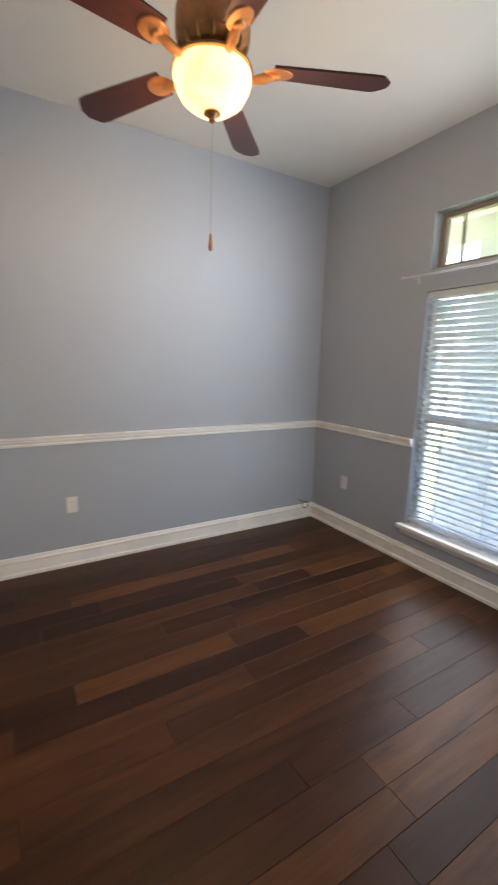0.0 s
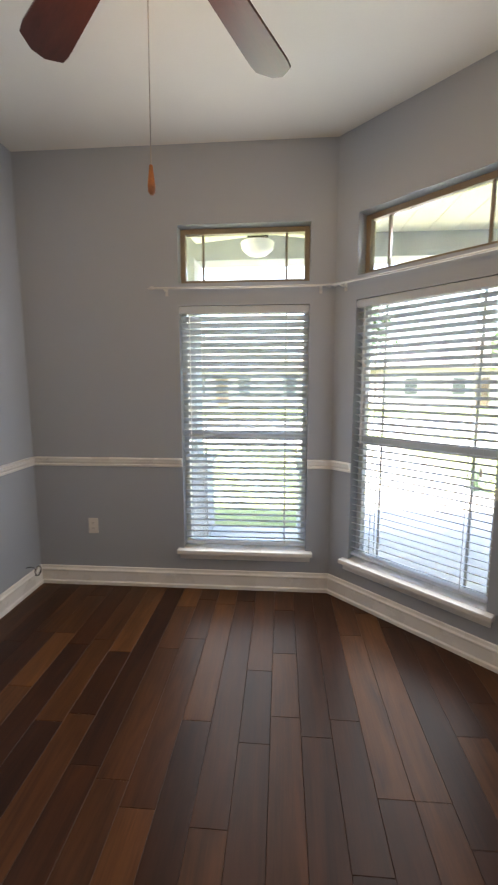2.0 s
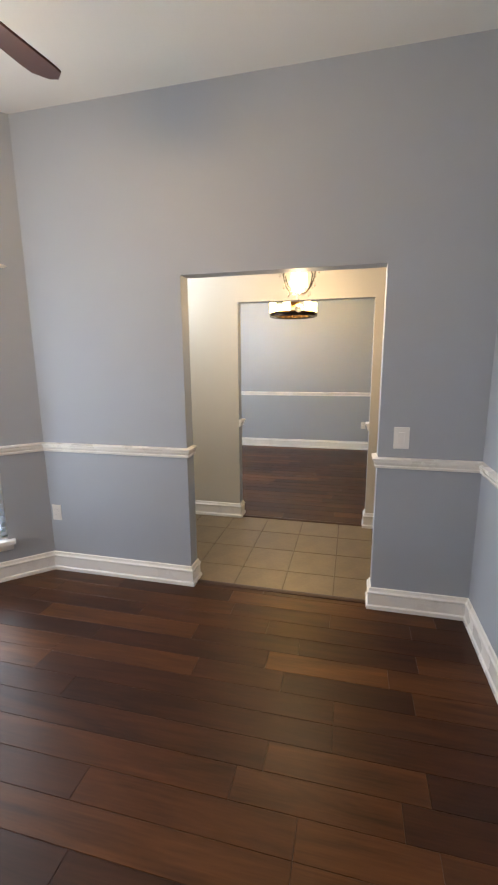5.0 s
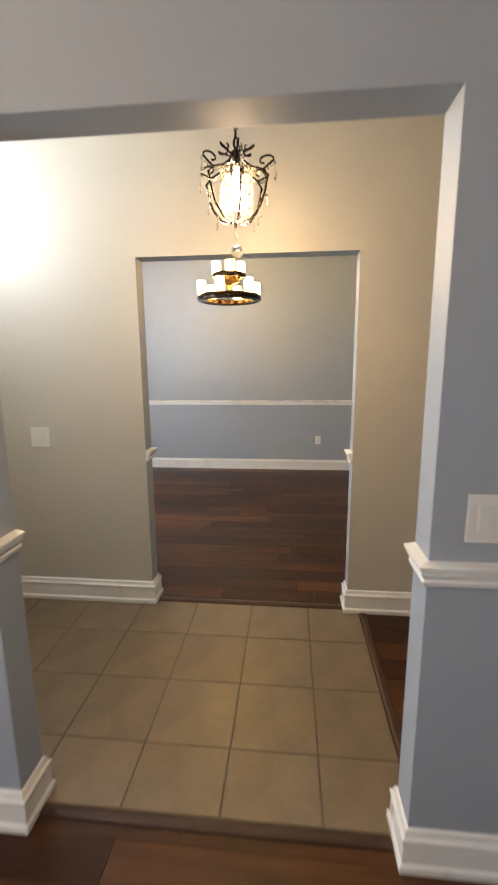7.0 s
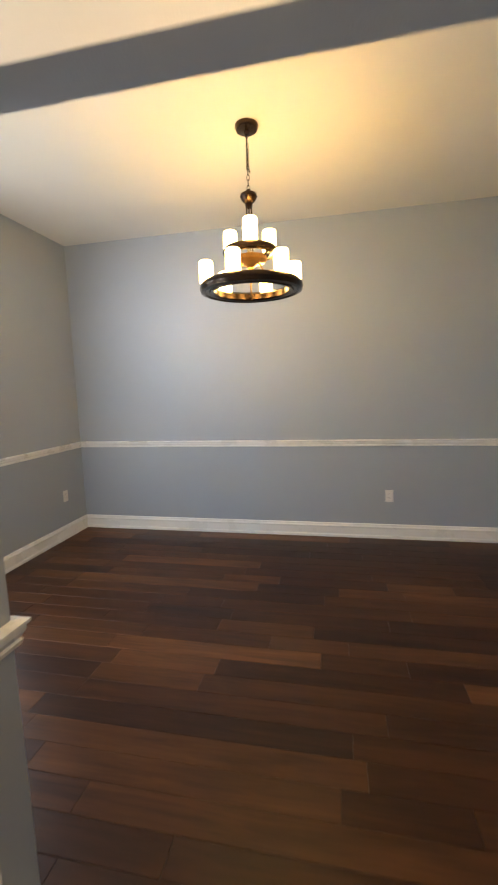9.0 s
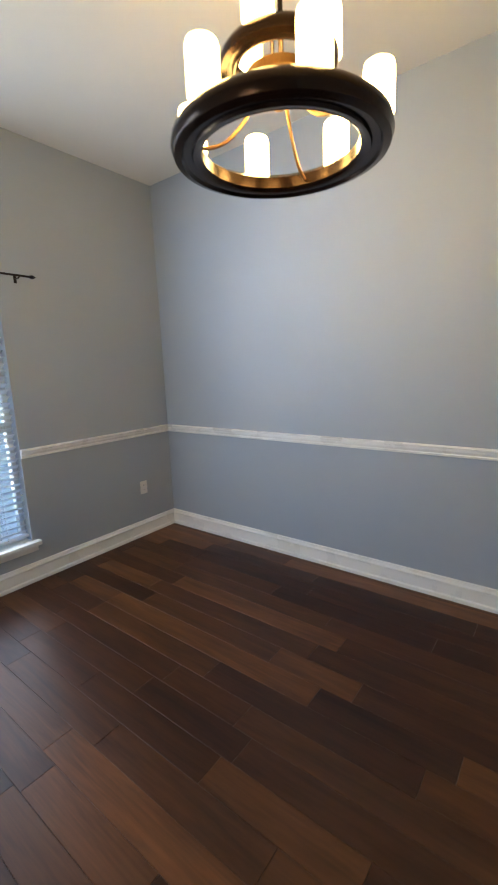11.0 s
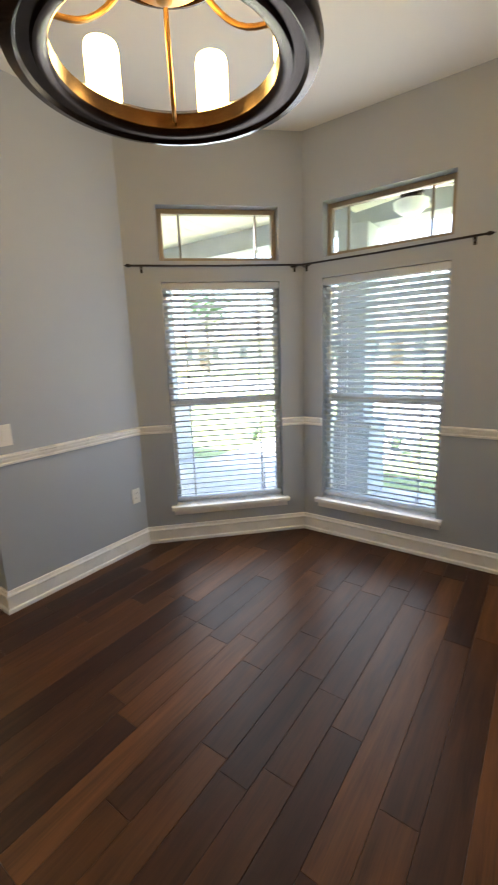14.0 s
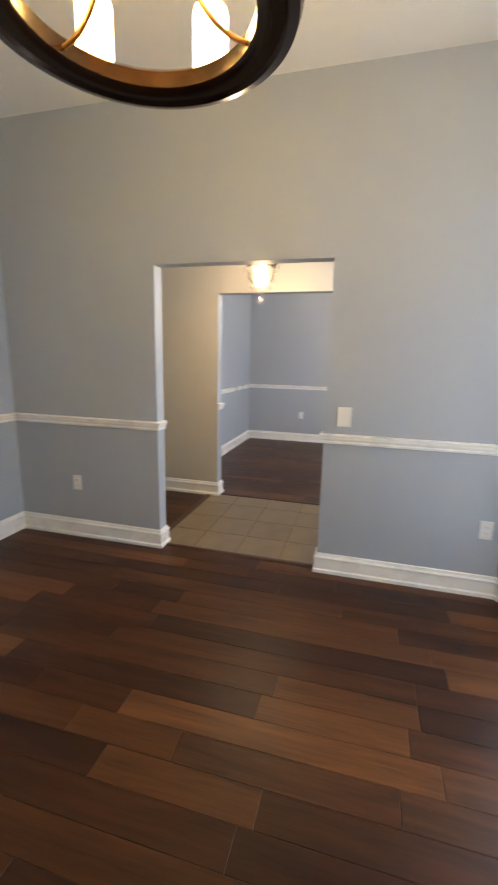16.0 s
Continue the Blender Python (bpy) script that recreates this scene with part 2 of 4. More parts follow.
def thing(name, place, label, category, group="", kind="", turn=0.0):
    ob = new(name)
    ob.empty_display_size = 0.1
    ob.matrix_world = pose(*place, 0, 0, turn)
    return tagged(ob, label, category, group, kind)


def structure(name, bm, mat, label, category, smooth=False):
    return tagged(part(name, bm, mat, None, "", smooth), label, category, "", "structure")


def box(bm, x0, x1, y0, y1, z0, z1, bevel=0.0, m=None):
    r = bmesh.ops.create_cube(bm, size=1, matrix=Matrix.Translation(((x0 + x1) / 2, (y0 + y1) / 2, (z0 + z1) / 2)) @ Matrix.Diagonal((x1 - x0, y1 - y0, z1 - z0, 1)))
    vs = r["verts"]
    if bevel:
        edges = list({e for v in vs for e in v.link_edges})
        vs = bmesh.ops.bevel(bm, geom=edges, offset=bevel, segments=2, affect="EDGES", profile=0.6)["verts"]
    if m:
        bmesh.ops.transform(bm, matrix=m, verts=list({v for v in vs}))
    return bm


def lathe(bm, profile, segments=32, m=None):
    """Turns (radius, height) pairs round the z axis."""
    rings = []
    for r, z in profile:
        if r < 1e-5:
            rings.append([bm.verts.new((0, 0, z))])
        else:
            rings.append([bm.verts.new((r * math.cos(2 * math.pi * k / segments), r * math.sin(2 * math.pi * k / segments), z)) for k in range(segments)])
    for a, b in zip(rings, rings[1:]):
        for k in range(segments):
            j = (k + 1) % segments
            if len(a) == 1 and len(b) > 1:
                bm.faces.new((a[0], b[j], b[k]))
            elif len(b) == 1 and len(a) > 1:
                bm.faces.new((a[k], a[j], b[0]))
            elif len(a) > 1:
                bm.faces.new((a[k], a[j], b[j], b[k]))
    if m:
        bmesh.ops.transform(bm, matrix=m, verts=[v for ring in rings for v in ring])
    return bm


def tube(bm, points, radius, sides=8, closed=False):
    """A round bar along points; radius is a number or one for each point."""
    pts = [Vector(p) for p in points]
    n = len(pts)
    up = Vector((0, 0, 1))
    rings = []
    for i, p in enumerate(pts):
        a = pts[i - 1] if (i or closed) else pts[0]
        b = pts[(i + 1) % n] if (i < n - 1 or closed) else pts[-1]
        d = (b - a).normalized()
        side = d.cross(up)
        if side.length < 1e-3:
            side = d.cross(Vector((1, 0, 0)))
        side.normalize()
        other = side.cross(d).normalized()
        r = radius[i] if isinstance(radius, (list, tuple)) else radius
        rings.append([bm.verts.new(p + r * (math.cos(2 * math.pi * k / sides) * side + math.sin(2 * math.pi * k / sides) * other)) for k in range(sides)])
    for a, b in list(zip(rings, rings[1:])) + ([(rings[-1], rings[0])] if closed else []):
        for k in range(sides):
            j = (k + 1) % sides
            bm.faces.new((a[k], a[j], b[j], b[k]))
    if not closed:
        bm.faces.new(rings[0])
        bm.faces.new(rings[-1][::-1])
    return bm


def sweep(bm, line, profile):
    """Runs a profile of (into the room, height) along a plan line whose room lies to the left, mitred at the corners."""
    pts = [Vector((x, y)) for x, y in line]
    rings = []
    for i, p in enumerate(pts):
        d0 = (p - pts[i - 1]).normalized() if i else (pts[1] - p).normalized()
        d1 = (pts[i + 1] - p).normalized() if i < len(pts) - 1 else d0
        n0, n1 = Vector((-d0.y, d0.x)), Vector((-d1.y, d1.x))
        mit = (n0 + n1).normalized()
        mit = mit / max(0.2, mit.dot(n0))
        rings.append([bm.verts.new((p.x + mit.x * o, p.y + mit.y * o, z)) for o, z in profile])
    for a, b in zip(rings, rings[1:]):
        for k in range(len(profile)):
            j = (k + 1) % len(profile)
            bm.faces.new((a[k], a[j], b[j], b[k]))
    bm.faces.new(rings[0])
    bm.faces.new(rings[-1][::-1])
    return bm


def wall(name, p, q, thick, height, mats, label, holes=(), ext=(0.0, 0.0), outer=0):
    """A wall whose room face runs from p to q with the room on its left; holes are (from, to, bottom, top). outer: material of the far face."""
    p, q = Vector(p), Vector(q)
    length = (q - p).length
    u = (q - p) / length
    n = Vector((u.y, -u.x))
    ss = sorted({-ext[0], length + ext[1], *[h[0] for h in holes], *[h[1] for h in holes]})
    zs = sorted({0.0, height, *[h[2] for h in holes], *[h[3] for h in holes]})
    bm = bmesh.new()
    cache = {}

    def vert(s, z, k):
        key = (round(s, 4), round(z, 4), k)
        if key not in cache:
            w = p + u * s + n * (thick * k)
            cache[key] = bm.verts.new((w.x, w.y, z))
        return cache[key]

    def solid(i, j):
        if not (0 <= i < len(ss) - 1 and 0 <= j < len(zs) - 1):
            return False
        s, z = (ss[i] + ss[i + 1]) / 2, (zs[j] + zs[j + 1]) / 2
        return not any(h[0] < s < h[1] and h[2] < z < h[3] for h in holes)

    for i in range(len(ss) - 1):
        for j in range(len(zs) - 1):
            if not solid(i, j):
                continue
            a, b, c, d = ss[i], ss[i + 1], zs[j], zs[j + 1]
            bm.faces.new([vert(a, c, 0), vert(b, c, 0), vert(b, d, 0), vert(a, d, 0)])
            f = bm.faces.new([vert(a, c, 1), vert(a, d, 1), vert(b, d, 1), vert(b, c, 1)])
            f.material_index = outer
            if not solid(i - 1, j):
                bm.faces.new([vert(a, c, 0), vert(a, d, 0), vert(a, d, 1), vert(a, c, 1)])
            if not solid(i + 1, j):
                bm.faces.new([vert(b, c, 0), vert(b, c, 1), vert(b, d, 1), vert(b, d, 0)])
            if not solid(i, j - 1):
                bm.faces.new([vert(a, c, 0), vert(a, c, 1), vert(b, c, 1), vert(b, c, 0)])
            if not solid(i, j + 1):
                bm.faces.new([vert(a, d, 0), vert(b, d, 0), vert(b, d, 1), vert(a, d, 1)])
    return structure(name, bm, mats, label, "wall")


# ---- plan ----
H = 3.02
AX0, AX1, AY0, AY1 = -3.10, 0.0, -0.22, 3.55
BX0, BX1, BY0, BY1 = 1.405, 4.73, -0.92, 3.55
FA, FB = 0.115, 1.30
OY0, OY1, OH = 0.335, 1.523, 2.03
BEND_A, BAY_A = (AX1, 2.61), (-0.945, AY1)
BEND_B, BAY_B = (BX0, 2.62), (2.335, BY1)
FY0, FY1 = -3.2, 2.72
T = 0.16
SILL, HEAD, TR0, TR1 = 0.30, 2.015, 2.16, 2.53
win = lambda s: [(s, s + WW, SILL, HEAD), (s, s + WW, TR0, TR1)]
BLUE2 = [M_BLUE, M_STUCCO]

# walls: the study, counter-clockwise
wall("wall_study_front", BAY_A, (AX0, AY1), T, H, BLUE2, "grey-blue painted front wall of the study with a window", win(BAY_A[0] - W1X - WW), (0.0, T), 1)
wall("wall_study_bay", BEND_A, BAY_A, T, H, BLUE2, "grey-blue painted angled bay wall with a window", win(1.333 - W2S - WW), (0.06, 0.06), 1)
wall("wall_study_west", (AX0, AY1), (AX0, AY0), T, H, BLUE2, "plain grey-blue painted study wall with white chair rail", (), (0, T), 1)
wall("wall_study_back", (AX0, AY0), (AX1, AY0), T, H, BLUE2, "plain grey-blue painted back wall of the study", (), (0, 0), 1)
wall("wall_study_opening", (AX1, AY0 - T), BEND_A, FA, H, [M_BLUE, M_BEIGE], "grey-blue painted wall with a cased opening to the foyer", [(OY0 - AY0 + T, OY1 - AY0 + T, 0.0, OH)], (0, 0), 1)
# the dining room
wall("wall_dining_bay", BAY_B, BEND_B, T, H, BLUE2, "grey-blue painted angled bay wall with a window", win(1.315 - W4S - WW), (0.06, 0.06), 1)
wall("wall_dining_front", (BX1, BY1), BAY_B, T, H, BLUE2, "grey-blue painted front wall of the dining room with a window", win(BX1 - W3X - WW), (T, 0), 1)
wall("wall_dining_east", (BX1, BY0), (BX1, BY1), T, H, BLUE2, "plain grey-blue painted dining room wall with white chair rail", (), (T, 0), 1)
wall("wall_dining_back", (BX0, BY0), (BX1, BY0), T, H, BLUE2, "plain grey-blue painted back wall of the dining room", (), (0, 0), 1)
wall("wall_dining_opening", BEND_B, (BX0, BY0 - T), BX0 - FB, H, [M_BLUE, M_BEIGE], "grey-blue painted wall with a cased opening to the foyer", [(BEND_B[1] - OY1, BEND_B[1] - OY0, 0.0, OH)], (0, 0), 1)
# the foyer
wall("wall_foyer_front", (FB, FY1), (FA, FY1), T, H, [M_BEIGE, M_STUCCO], "beige painted foyer front wall with a transom window", [(0.105, 1.075, 2.08, 2.6)], (0.1, 0.1), 1)
wall("wall_foyer_back", (FA - 1.5, FY0), (FB + 1.5, FY0), T, H, M_BEIGE, "plain beige painted wall at the back of the foyer")
wall("wall_hall_west", (FA, AY0 - T), (FA, FY0), 0.12, H, M_BEIGE, "plain beige painted hall wall")
wall("wall_hall_east", (FB, FY0), (FB, BY0 - T), 0.12, H, M_BEIGE, "plain beige painted hall wall")

# ceilings and slab
for nm, x0, x1, y0, y1, lab in (("ceiling_study", AX0 - T, AX1 + 0.05, AY0 - T, AY1 + T, "cream textured ceiling of the study"),
                                ("ceiling_foyer", AX1 + 0.05, FB + 0.045, FY0, AY1 + T, "cream textured ceiling of the foyer"),
                                ("ceiling_dining", FB + 0.045, BX1 + T, BY0 - T, BY1 + T, "cream textured ceiling of the dining room")):
    structure(nm, box(bmesh.new(), x0, x1, y0, y1, H, H + 0.15), M_CEIL, lab, "ceiling")

# skirting and chair rail
BASE = [(0, 0), (0.024, 0), (0.024, 0.022), (0.016, 0.03), (0.016, 0.098), (0.020, 0.104), (0.020, 0.112), (0.012, 0.120), (0.008, 0.136), (0, 0.14)]
RZ = 0.905
RAIL = [(0, RZ), (0.012, RZ), (0.016, RZ + 0.012), (0.012, RZ + 0.018), (0.022, RZ + 0.034), (0.022, RZ + 0.044), (0.030, RZ + 0.050), (0.030, RZ + 0.058), (0, RZ + 0.064)]
DIAG = 1 / math.sqrt(2)


def along(p, q, s):
    p, q = Vector(p), Vector(q)
    w = p + (q - p).normalized() * s
    return (w.x, w.y)


study_line = [(FA, OY1), (AX1, OY1), BEND_A, BAY_A, (AX0, AY1), (AX0, AY0), (AX1, AY0), (AX1, OY0), (FA, OY0)]
dining_line = [(FB, OY0), (BX0, OY0), (BX0, BY0), (BX1, BY0), (BX1, BY1), BAY_B, BEND_B, (BX0, OY1), (FB, OY1)]
for nm, line in (("baseboard_study", [(FA, FY1)] + study_line + [(FA, FY0)]), ("baseboard_dining", [(FB, FY0)] + dining_line + [(FB, FY1)])):
    structure(nm, sweep(bmesh.new(), line, BASE), M_TRIM, "white painted moulded baseboard along the walls", "baseboard")
L2, L4 = 1.333, 1.315
rails = [study_line[:3] + [along(BEND_A, BAY_A, L2 - W2S - WW)], [along(BEND_A, BAY_A, L2 - W2S), BAY_A, (W1X + WW, AY1)], [(W1X, AY1)] + study_line[4:],
         dining_line[:5] + [(W3X + WW, BY1)], [(W3X, BY1), BAY_B, along(BAY_B, BEND_B, L4 - W4S - WW)], [along(BAY_B, BEND_B, L4 - W4S), BEND_B] + dining_line[7:]]
for k, line in enumerate(rails):
    structure("trim_chair_rail_%d" % (k + 1), sweep(bmesh.new(), line, RAIL), M_TRIM, "white painted moulded chair rail along the wall", "chair rail")

# ---- windows, blinds and rods ----


def window(name, place, turn, label):
    w = thing(name, place, label, "window", "", "structure", turn)
    for nm, z0, z1, mat in (("transom_frame", TR0, TR1, M_BRONZE_FRAME), ("window_frame", SILL, HEAD, M_VINYL)):
        bm = bmesh.new()
        b = 0.035
        box(bm, 0.001, b, 0.08, 0.135, z0 + 0.001, z1 - 0.001, 0.004)
        box(bm, WW - b, WW - 0.001, 0.08, 0.135, z0 + 0.001, z1 - 0.001, 0.004)
        box(bm, b, WW - b, 0.08, 0.135, z0 + 0.001, z0 + b, 0.004)
        box(bm, b, WW - b, 0.08, 0.135, z1 - b, z1 - 0.001, 0.004)
        part(nm, bm, mat, w)
    for x in (0.155, WW - 0.155):
        part("muntin", box(bmesh.new(), x - 0.008, x + 0.008, 0.097, 0.117, TR0 + 0.036, TR1 - 0.036, 0.002), M_BRONZE_FRAME, w)
        part("muntin", box(bmesh.new(), x - 0.005, x + 0.005, 0.100, 0.116, SILL + 0.036, 1.09, 0.002), M_VINYL, w)
        part("muntin", box(bmesh.new(), x - 0.005, x + 0.005, 0.100, 0.116, 1.15, HEAD - 0.036, 0.002), M_VINYL, w)
    part("meeting_rail", box(bmesh.new(), 0.036, WW - 0.036, 0.084, 0.128, 1.092, 1.148, 0.005), M_VINYL, w)
    for z0, z1 in ((TR0 + 0.036, TR1 - 0.036), (SILL + 0.036, 1.09), (1.15, HEAD - 0.036)):
        pane = part("pane", box(bmesh.new(), 0.036, WW - 0.036, 0.120, 0.124, z0, z1), M_GLASS, w)
        pane.visible_shadow = False
    bm = box(bmesh.new(), -0.045, WW + 0.045, -0.055, -0.001, SILL - 0.028, SILL + 0.004, 0.007)
    box(bm, 0.001, WW - 0.001, -0.004, 0.08, SILL + 0.0005, SILL + 0.004)
    part("window_sill", bm, M_TRIM, w, "white painted window stool")
    part("apron", box(bmesh.new(), -0.03, WW + 0.03, -0.018, -0.001, SILL - 0.075, SILL - 0.028, 0.005), M_TRIM, w)
    return w


SLAT_MESH = {}


def slat_mesh():
    if "slat" not in SLAT_MESH:
        bm = bmesh.new()
        n = 4
        rows = []
        for k in range(n + 1):
            y = -0.025 + 0.05 * k / n
            c = 0.0035 * (1 - (2 * k / n - 1) ** 2)
            rows.append([bm.verts.new((x, y, c + dz)) for x in (0.008, WW - 0.008) for dz in (0, 0.0028)])
        for a, b in zip(rows, rows[1:]):
            bm.faces.new((a[1], a[3], b[3], b[1]))
            bm.faces.new((a[0], b[0], b[2], a[2]))
            bm.faces.new((a[0], a[1], b[1], b[0]))
            bm.faces.new((a[2], b[2], b[3], a[3]))
        bm.faces.new((rows[0][0], rows[0][2], rows[0][3], rows[0][1]))
        bm.faces.new((rows[-1][0], rows[-1][1], rows[-1][3], rows[-1][2]))
        SLAT_MESH["slat"] = mesh_of(bm, M_SLAT)
    return SLAT_MESH["slat"]


def blind(place, turn, tilt, label, bottom=SILL + 0.045):
    b = thing("window_blind", place, label, "window blind", "horizontal window blinds", "", turn)
    top = HEAD - 0.06
    part("head_rail", box(bmesh.new(), 0.006, WW - 0.006, 0.012, 0.07, HEAD - 0.052, HEAD - 0.002, 0.004), M_SLAT, b)
    part("valance", box(bmesh.new(), 0.003, WW - 0.003, 0.002, 0.011, HEAD - 0.05, HEAD - 0.008, 0.003), M_SLAT, b)
    count = int((top - bottom) / 0.0435)
    rng = random.Random(round(place[0] * 100))
    for k in range(count):
        z = top - 0.025 - (top - 0.025 - bottom - 0.03) * k / (count - 1)
        s = new("slat", slat_mesh())
        s.parent = b
        s.matrix_basis = pose(rng.uniform(-0.002, 0.002), 0.041, z, -tilt + rng.uniform(-0.9, 0.9), rng.uniform(-0.06, 0.06), 0)
    part("bottom_rail", box(bmesh.new(), 0.008, WW - 0.008, 0.016, 0.066, bottom - 0.012, bottom + 0.008, 0.004), M_SLAT, b)
    for x in (0.15, WW - 0.15):
        for y in (0.014, 0.068):
            part("ladder_cord", tube(bmesh.new(), [(x, y, bottom), (x, y, top + 0.02)], 0.0022, 5), M_CORD, b)
    bm = tube(bmesh.new(), [(0.07, -0.004, top + 0.01), (0.071, -0.006, top - 0.3), (0.07, -0.007, top - 0.85)], 0.004, 6)
    part("tilt_wand", bm, M_CORD, b)
    bm = tube(bmesh.new(), [(WW - 0.07, -0.004, top + 0.01), (WW - 0.068, -0.006, top - 0.4), (WW - 0.075, -0.006, top - 0.9)], 0.0018, 5)
    lathe(bm, [(0, -0.045), (0.009, -0.04), (0.006, -0.01), (0.002, 0)], 8, Matrix.Translation((WW - 0.075, -0.008, top - 0.9)))
    part("pull_cord", bm, M_CORD, b)
    return b


def curtain_rod(place, turn, x0, x1, mat, label, z=2.118, r=0.007, fin=0.013):
    c = thing("curtain_rod", place, label, "curtain rod", "", "", turn)
    part("rod", tube(bmesh.new(), [(x0, -0.065, z), ((x0 + x1) / 2, -0.065, z - 0.004), (x1, -0.065, z)], r, 10), mat, c, "", True)
    for x, d in ((x0, -1), (x1, 1)):
        m = Matrix.Translation((x, -0.065, z)) @ Euler((0, d * math.pi / 2, 0)).to_matrix().to_4x4()
        part("finial", lathe(bmesh.new(), [(0, -0.004), (fin * 0.6, -0.002), (fin, 0.012), (fin * 0.8, 0.024), (fin * 0.3, 0.034), (0, 0.045)], 14, m), mat, c, "", True)
    for x in (x0 + 0.07, x1 - 0.07):
        bm = tube(bmesh.new(), [(x, -0.003, z - 0.012), (x, -0.05, z - 0.014), (x, -0.065, z - 0.008)], 0.0045, 6)
        box(bm, x - 0.009, x + 0.009, -0.006, -0.0005, z - 0.04, z + 0.012, 0.002)
        part("bracket", bm, mat, c)
    return c


w2p, w4p = along(BAY_A, BEND_A, W2S), along(BEND_B, BAY_B, W4S)
spots = [("window_1", (W1X, AY1, 0), 0), ("window_2", (*w2p, 0), -45), ("window_3", (W3X, BY1, 0), 0), ("window_4", (*w4p, 0), 45)]
for k, (nm, place, turn) in enumerate(spots):
    window(nm, place, turn, "tall single-hung window with transom above and white stool")
    blind(place, turn, 34 if k in (0, 2) else 20, "white two-inch slat blind lowered over the window, slats half open")
    if k < 2:
        curtain_rod(place, turn, -0.15, WW + 0.14, M_RODW, "slim pale metal curtain rod on brackets under the transom")
    else:
        curtain_rod(place, turn, -0.2, WW + 0.19, M_RODB, "slim black iron curtain rod with finials under the transom")

# transom over the entry
entry = thing("window_5", (FA + 0.11, FY1, 0), "white framed transom window over the entry", "window", "", "structure")
bm = bmesh.new()
for x0, x1, z0, z1 in ((0.001, 0.05, 2.081, 2.599), (0.92, 0.969, 2.081, 2.599), (0.05, 0.92, 2.081, 2.12), (0.05, 0.92, 2.55, 2.599)):
    box(bm, x0, x1, 0.05, 0.1, z0, z1)
part("window_frame", bm, M_TRIM, entry)
part("pane", box(bmesh.new(), 0.05, 0.92, 0.07, 0.076, 2.12, 2.55), M_GLASS, entry).visible_shadow = False

# ---- outlets and switches ----


def plate(name, place, turn, label, rocker, group, w=0.073, h=0.117):
    p = thing(name, place, label, "wall switch" if rocker else "power outlet", group, "", turn)
    part("cover_plate", box(bmesh.new(), -w / 2, w / 2, -0.006, -0.0005, -h / 2, h / 2, 0.003), M_PLATE, p)
    if rocker:
        part("rocker", box(bmesh.new(), -0.017, 0.017, -0.0095, -0.0055, -0.033, 0.033, 0.002), M_PLATE, p)
    else:
        for z in (-0.02, 0.02):
            s = part("socket", box(bmesh.new(), -0.0165, 0.0165, -0.008, -0.0055, z - 0.0145, z + 0.0145, 0.003), M_PLATE, p)
            bm = bmesh.new()
            for x in (-0.006, 0.006):
                box(bm, x - 0.001, x + 0.001, -0.0086, -0.0078, z - 0.002, z + 0.007)
            part("slot", bm, M_SLOT, s)
    return p


OUT = "white duplex power outlet plate on the painted wall"
for place, turn in (((AX0, 1.32, 0.46), 90), ((AX0, 0.72, 0.46), 90), ((-2.67, AY1, 0.455), 0), ((AX1, 2.555, 0.447), -90),
                    ((4.39, BY1, 0.44), 0), ((BX1, 0.29, 0.42), -90), ((BX0, 2.53, 0.435), 90), ((BX0, -0.37, 0.445), 90)):
    plate("power_outlet", place, turn, OUT, False, "power outlets")
plate("wall_switch", (AX1, 0.212, 1.085), -90, "white rocker light switch above the chair rail", True, "light switches", 0.085, 0.125)
plate("wall_switch", (BX0, 1.643, 1.08), 90, "white rocker light switch above the chair rail", True, "light switches", 0.085, 0.125)
plate("wall_switch", (FB, 2.16, 1.044), -90, "wide white switch plate on the beige foyer wall", True, "light switches", 0.12, 0.12)

# ---- ceiling fan ----


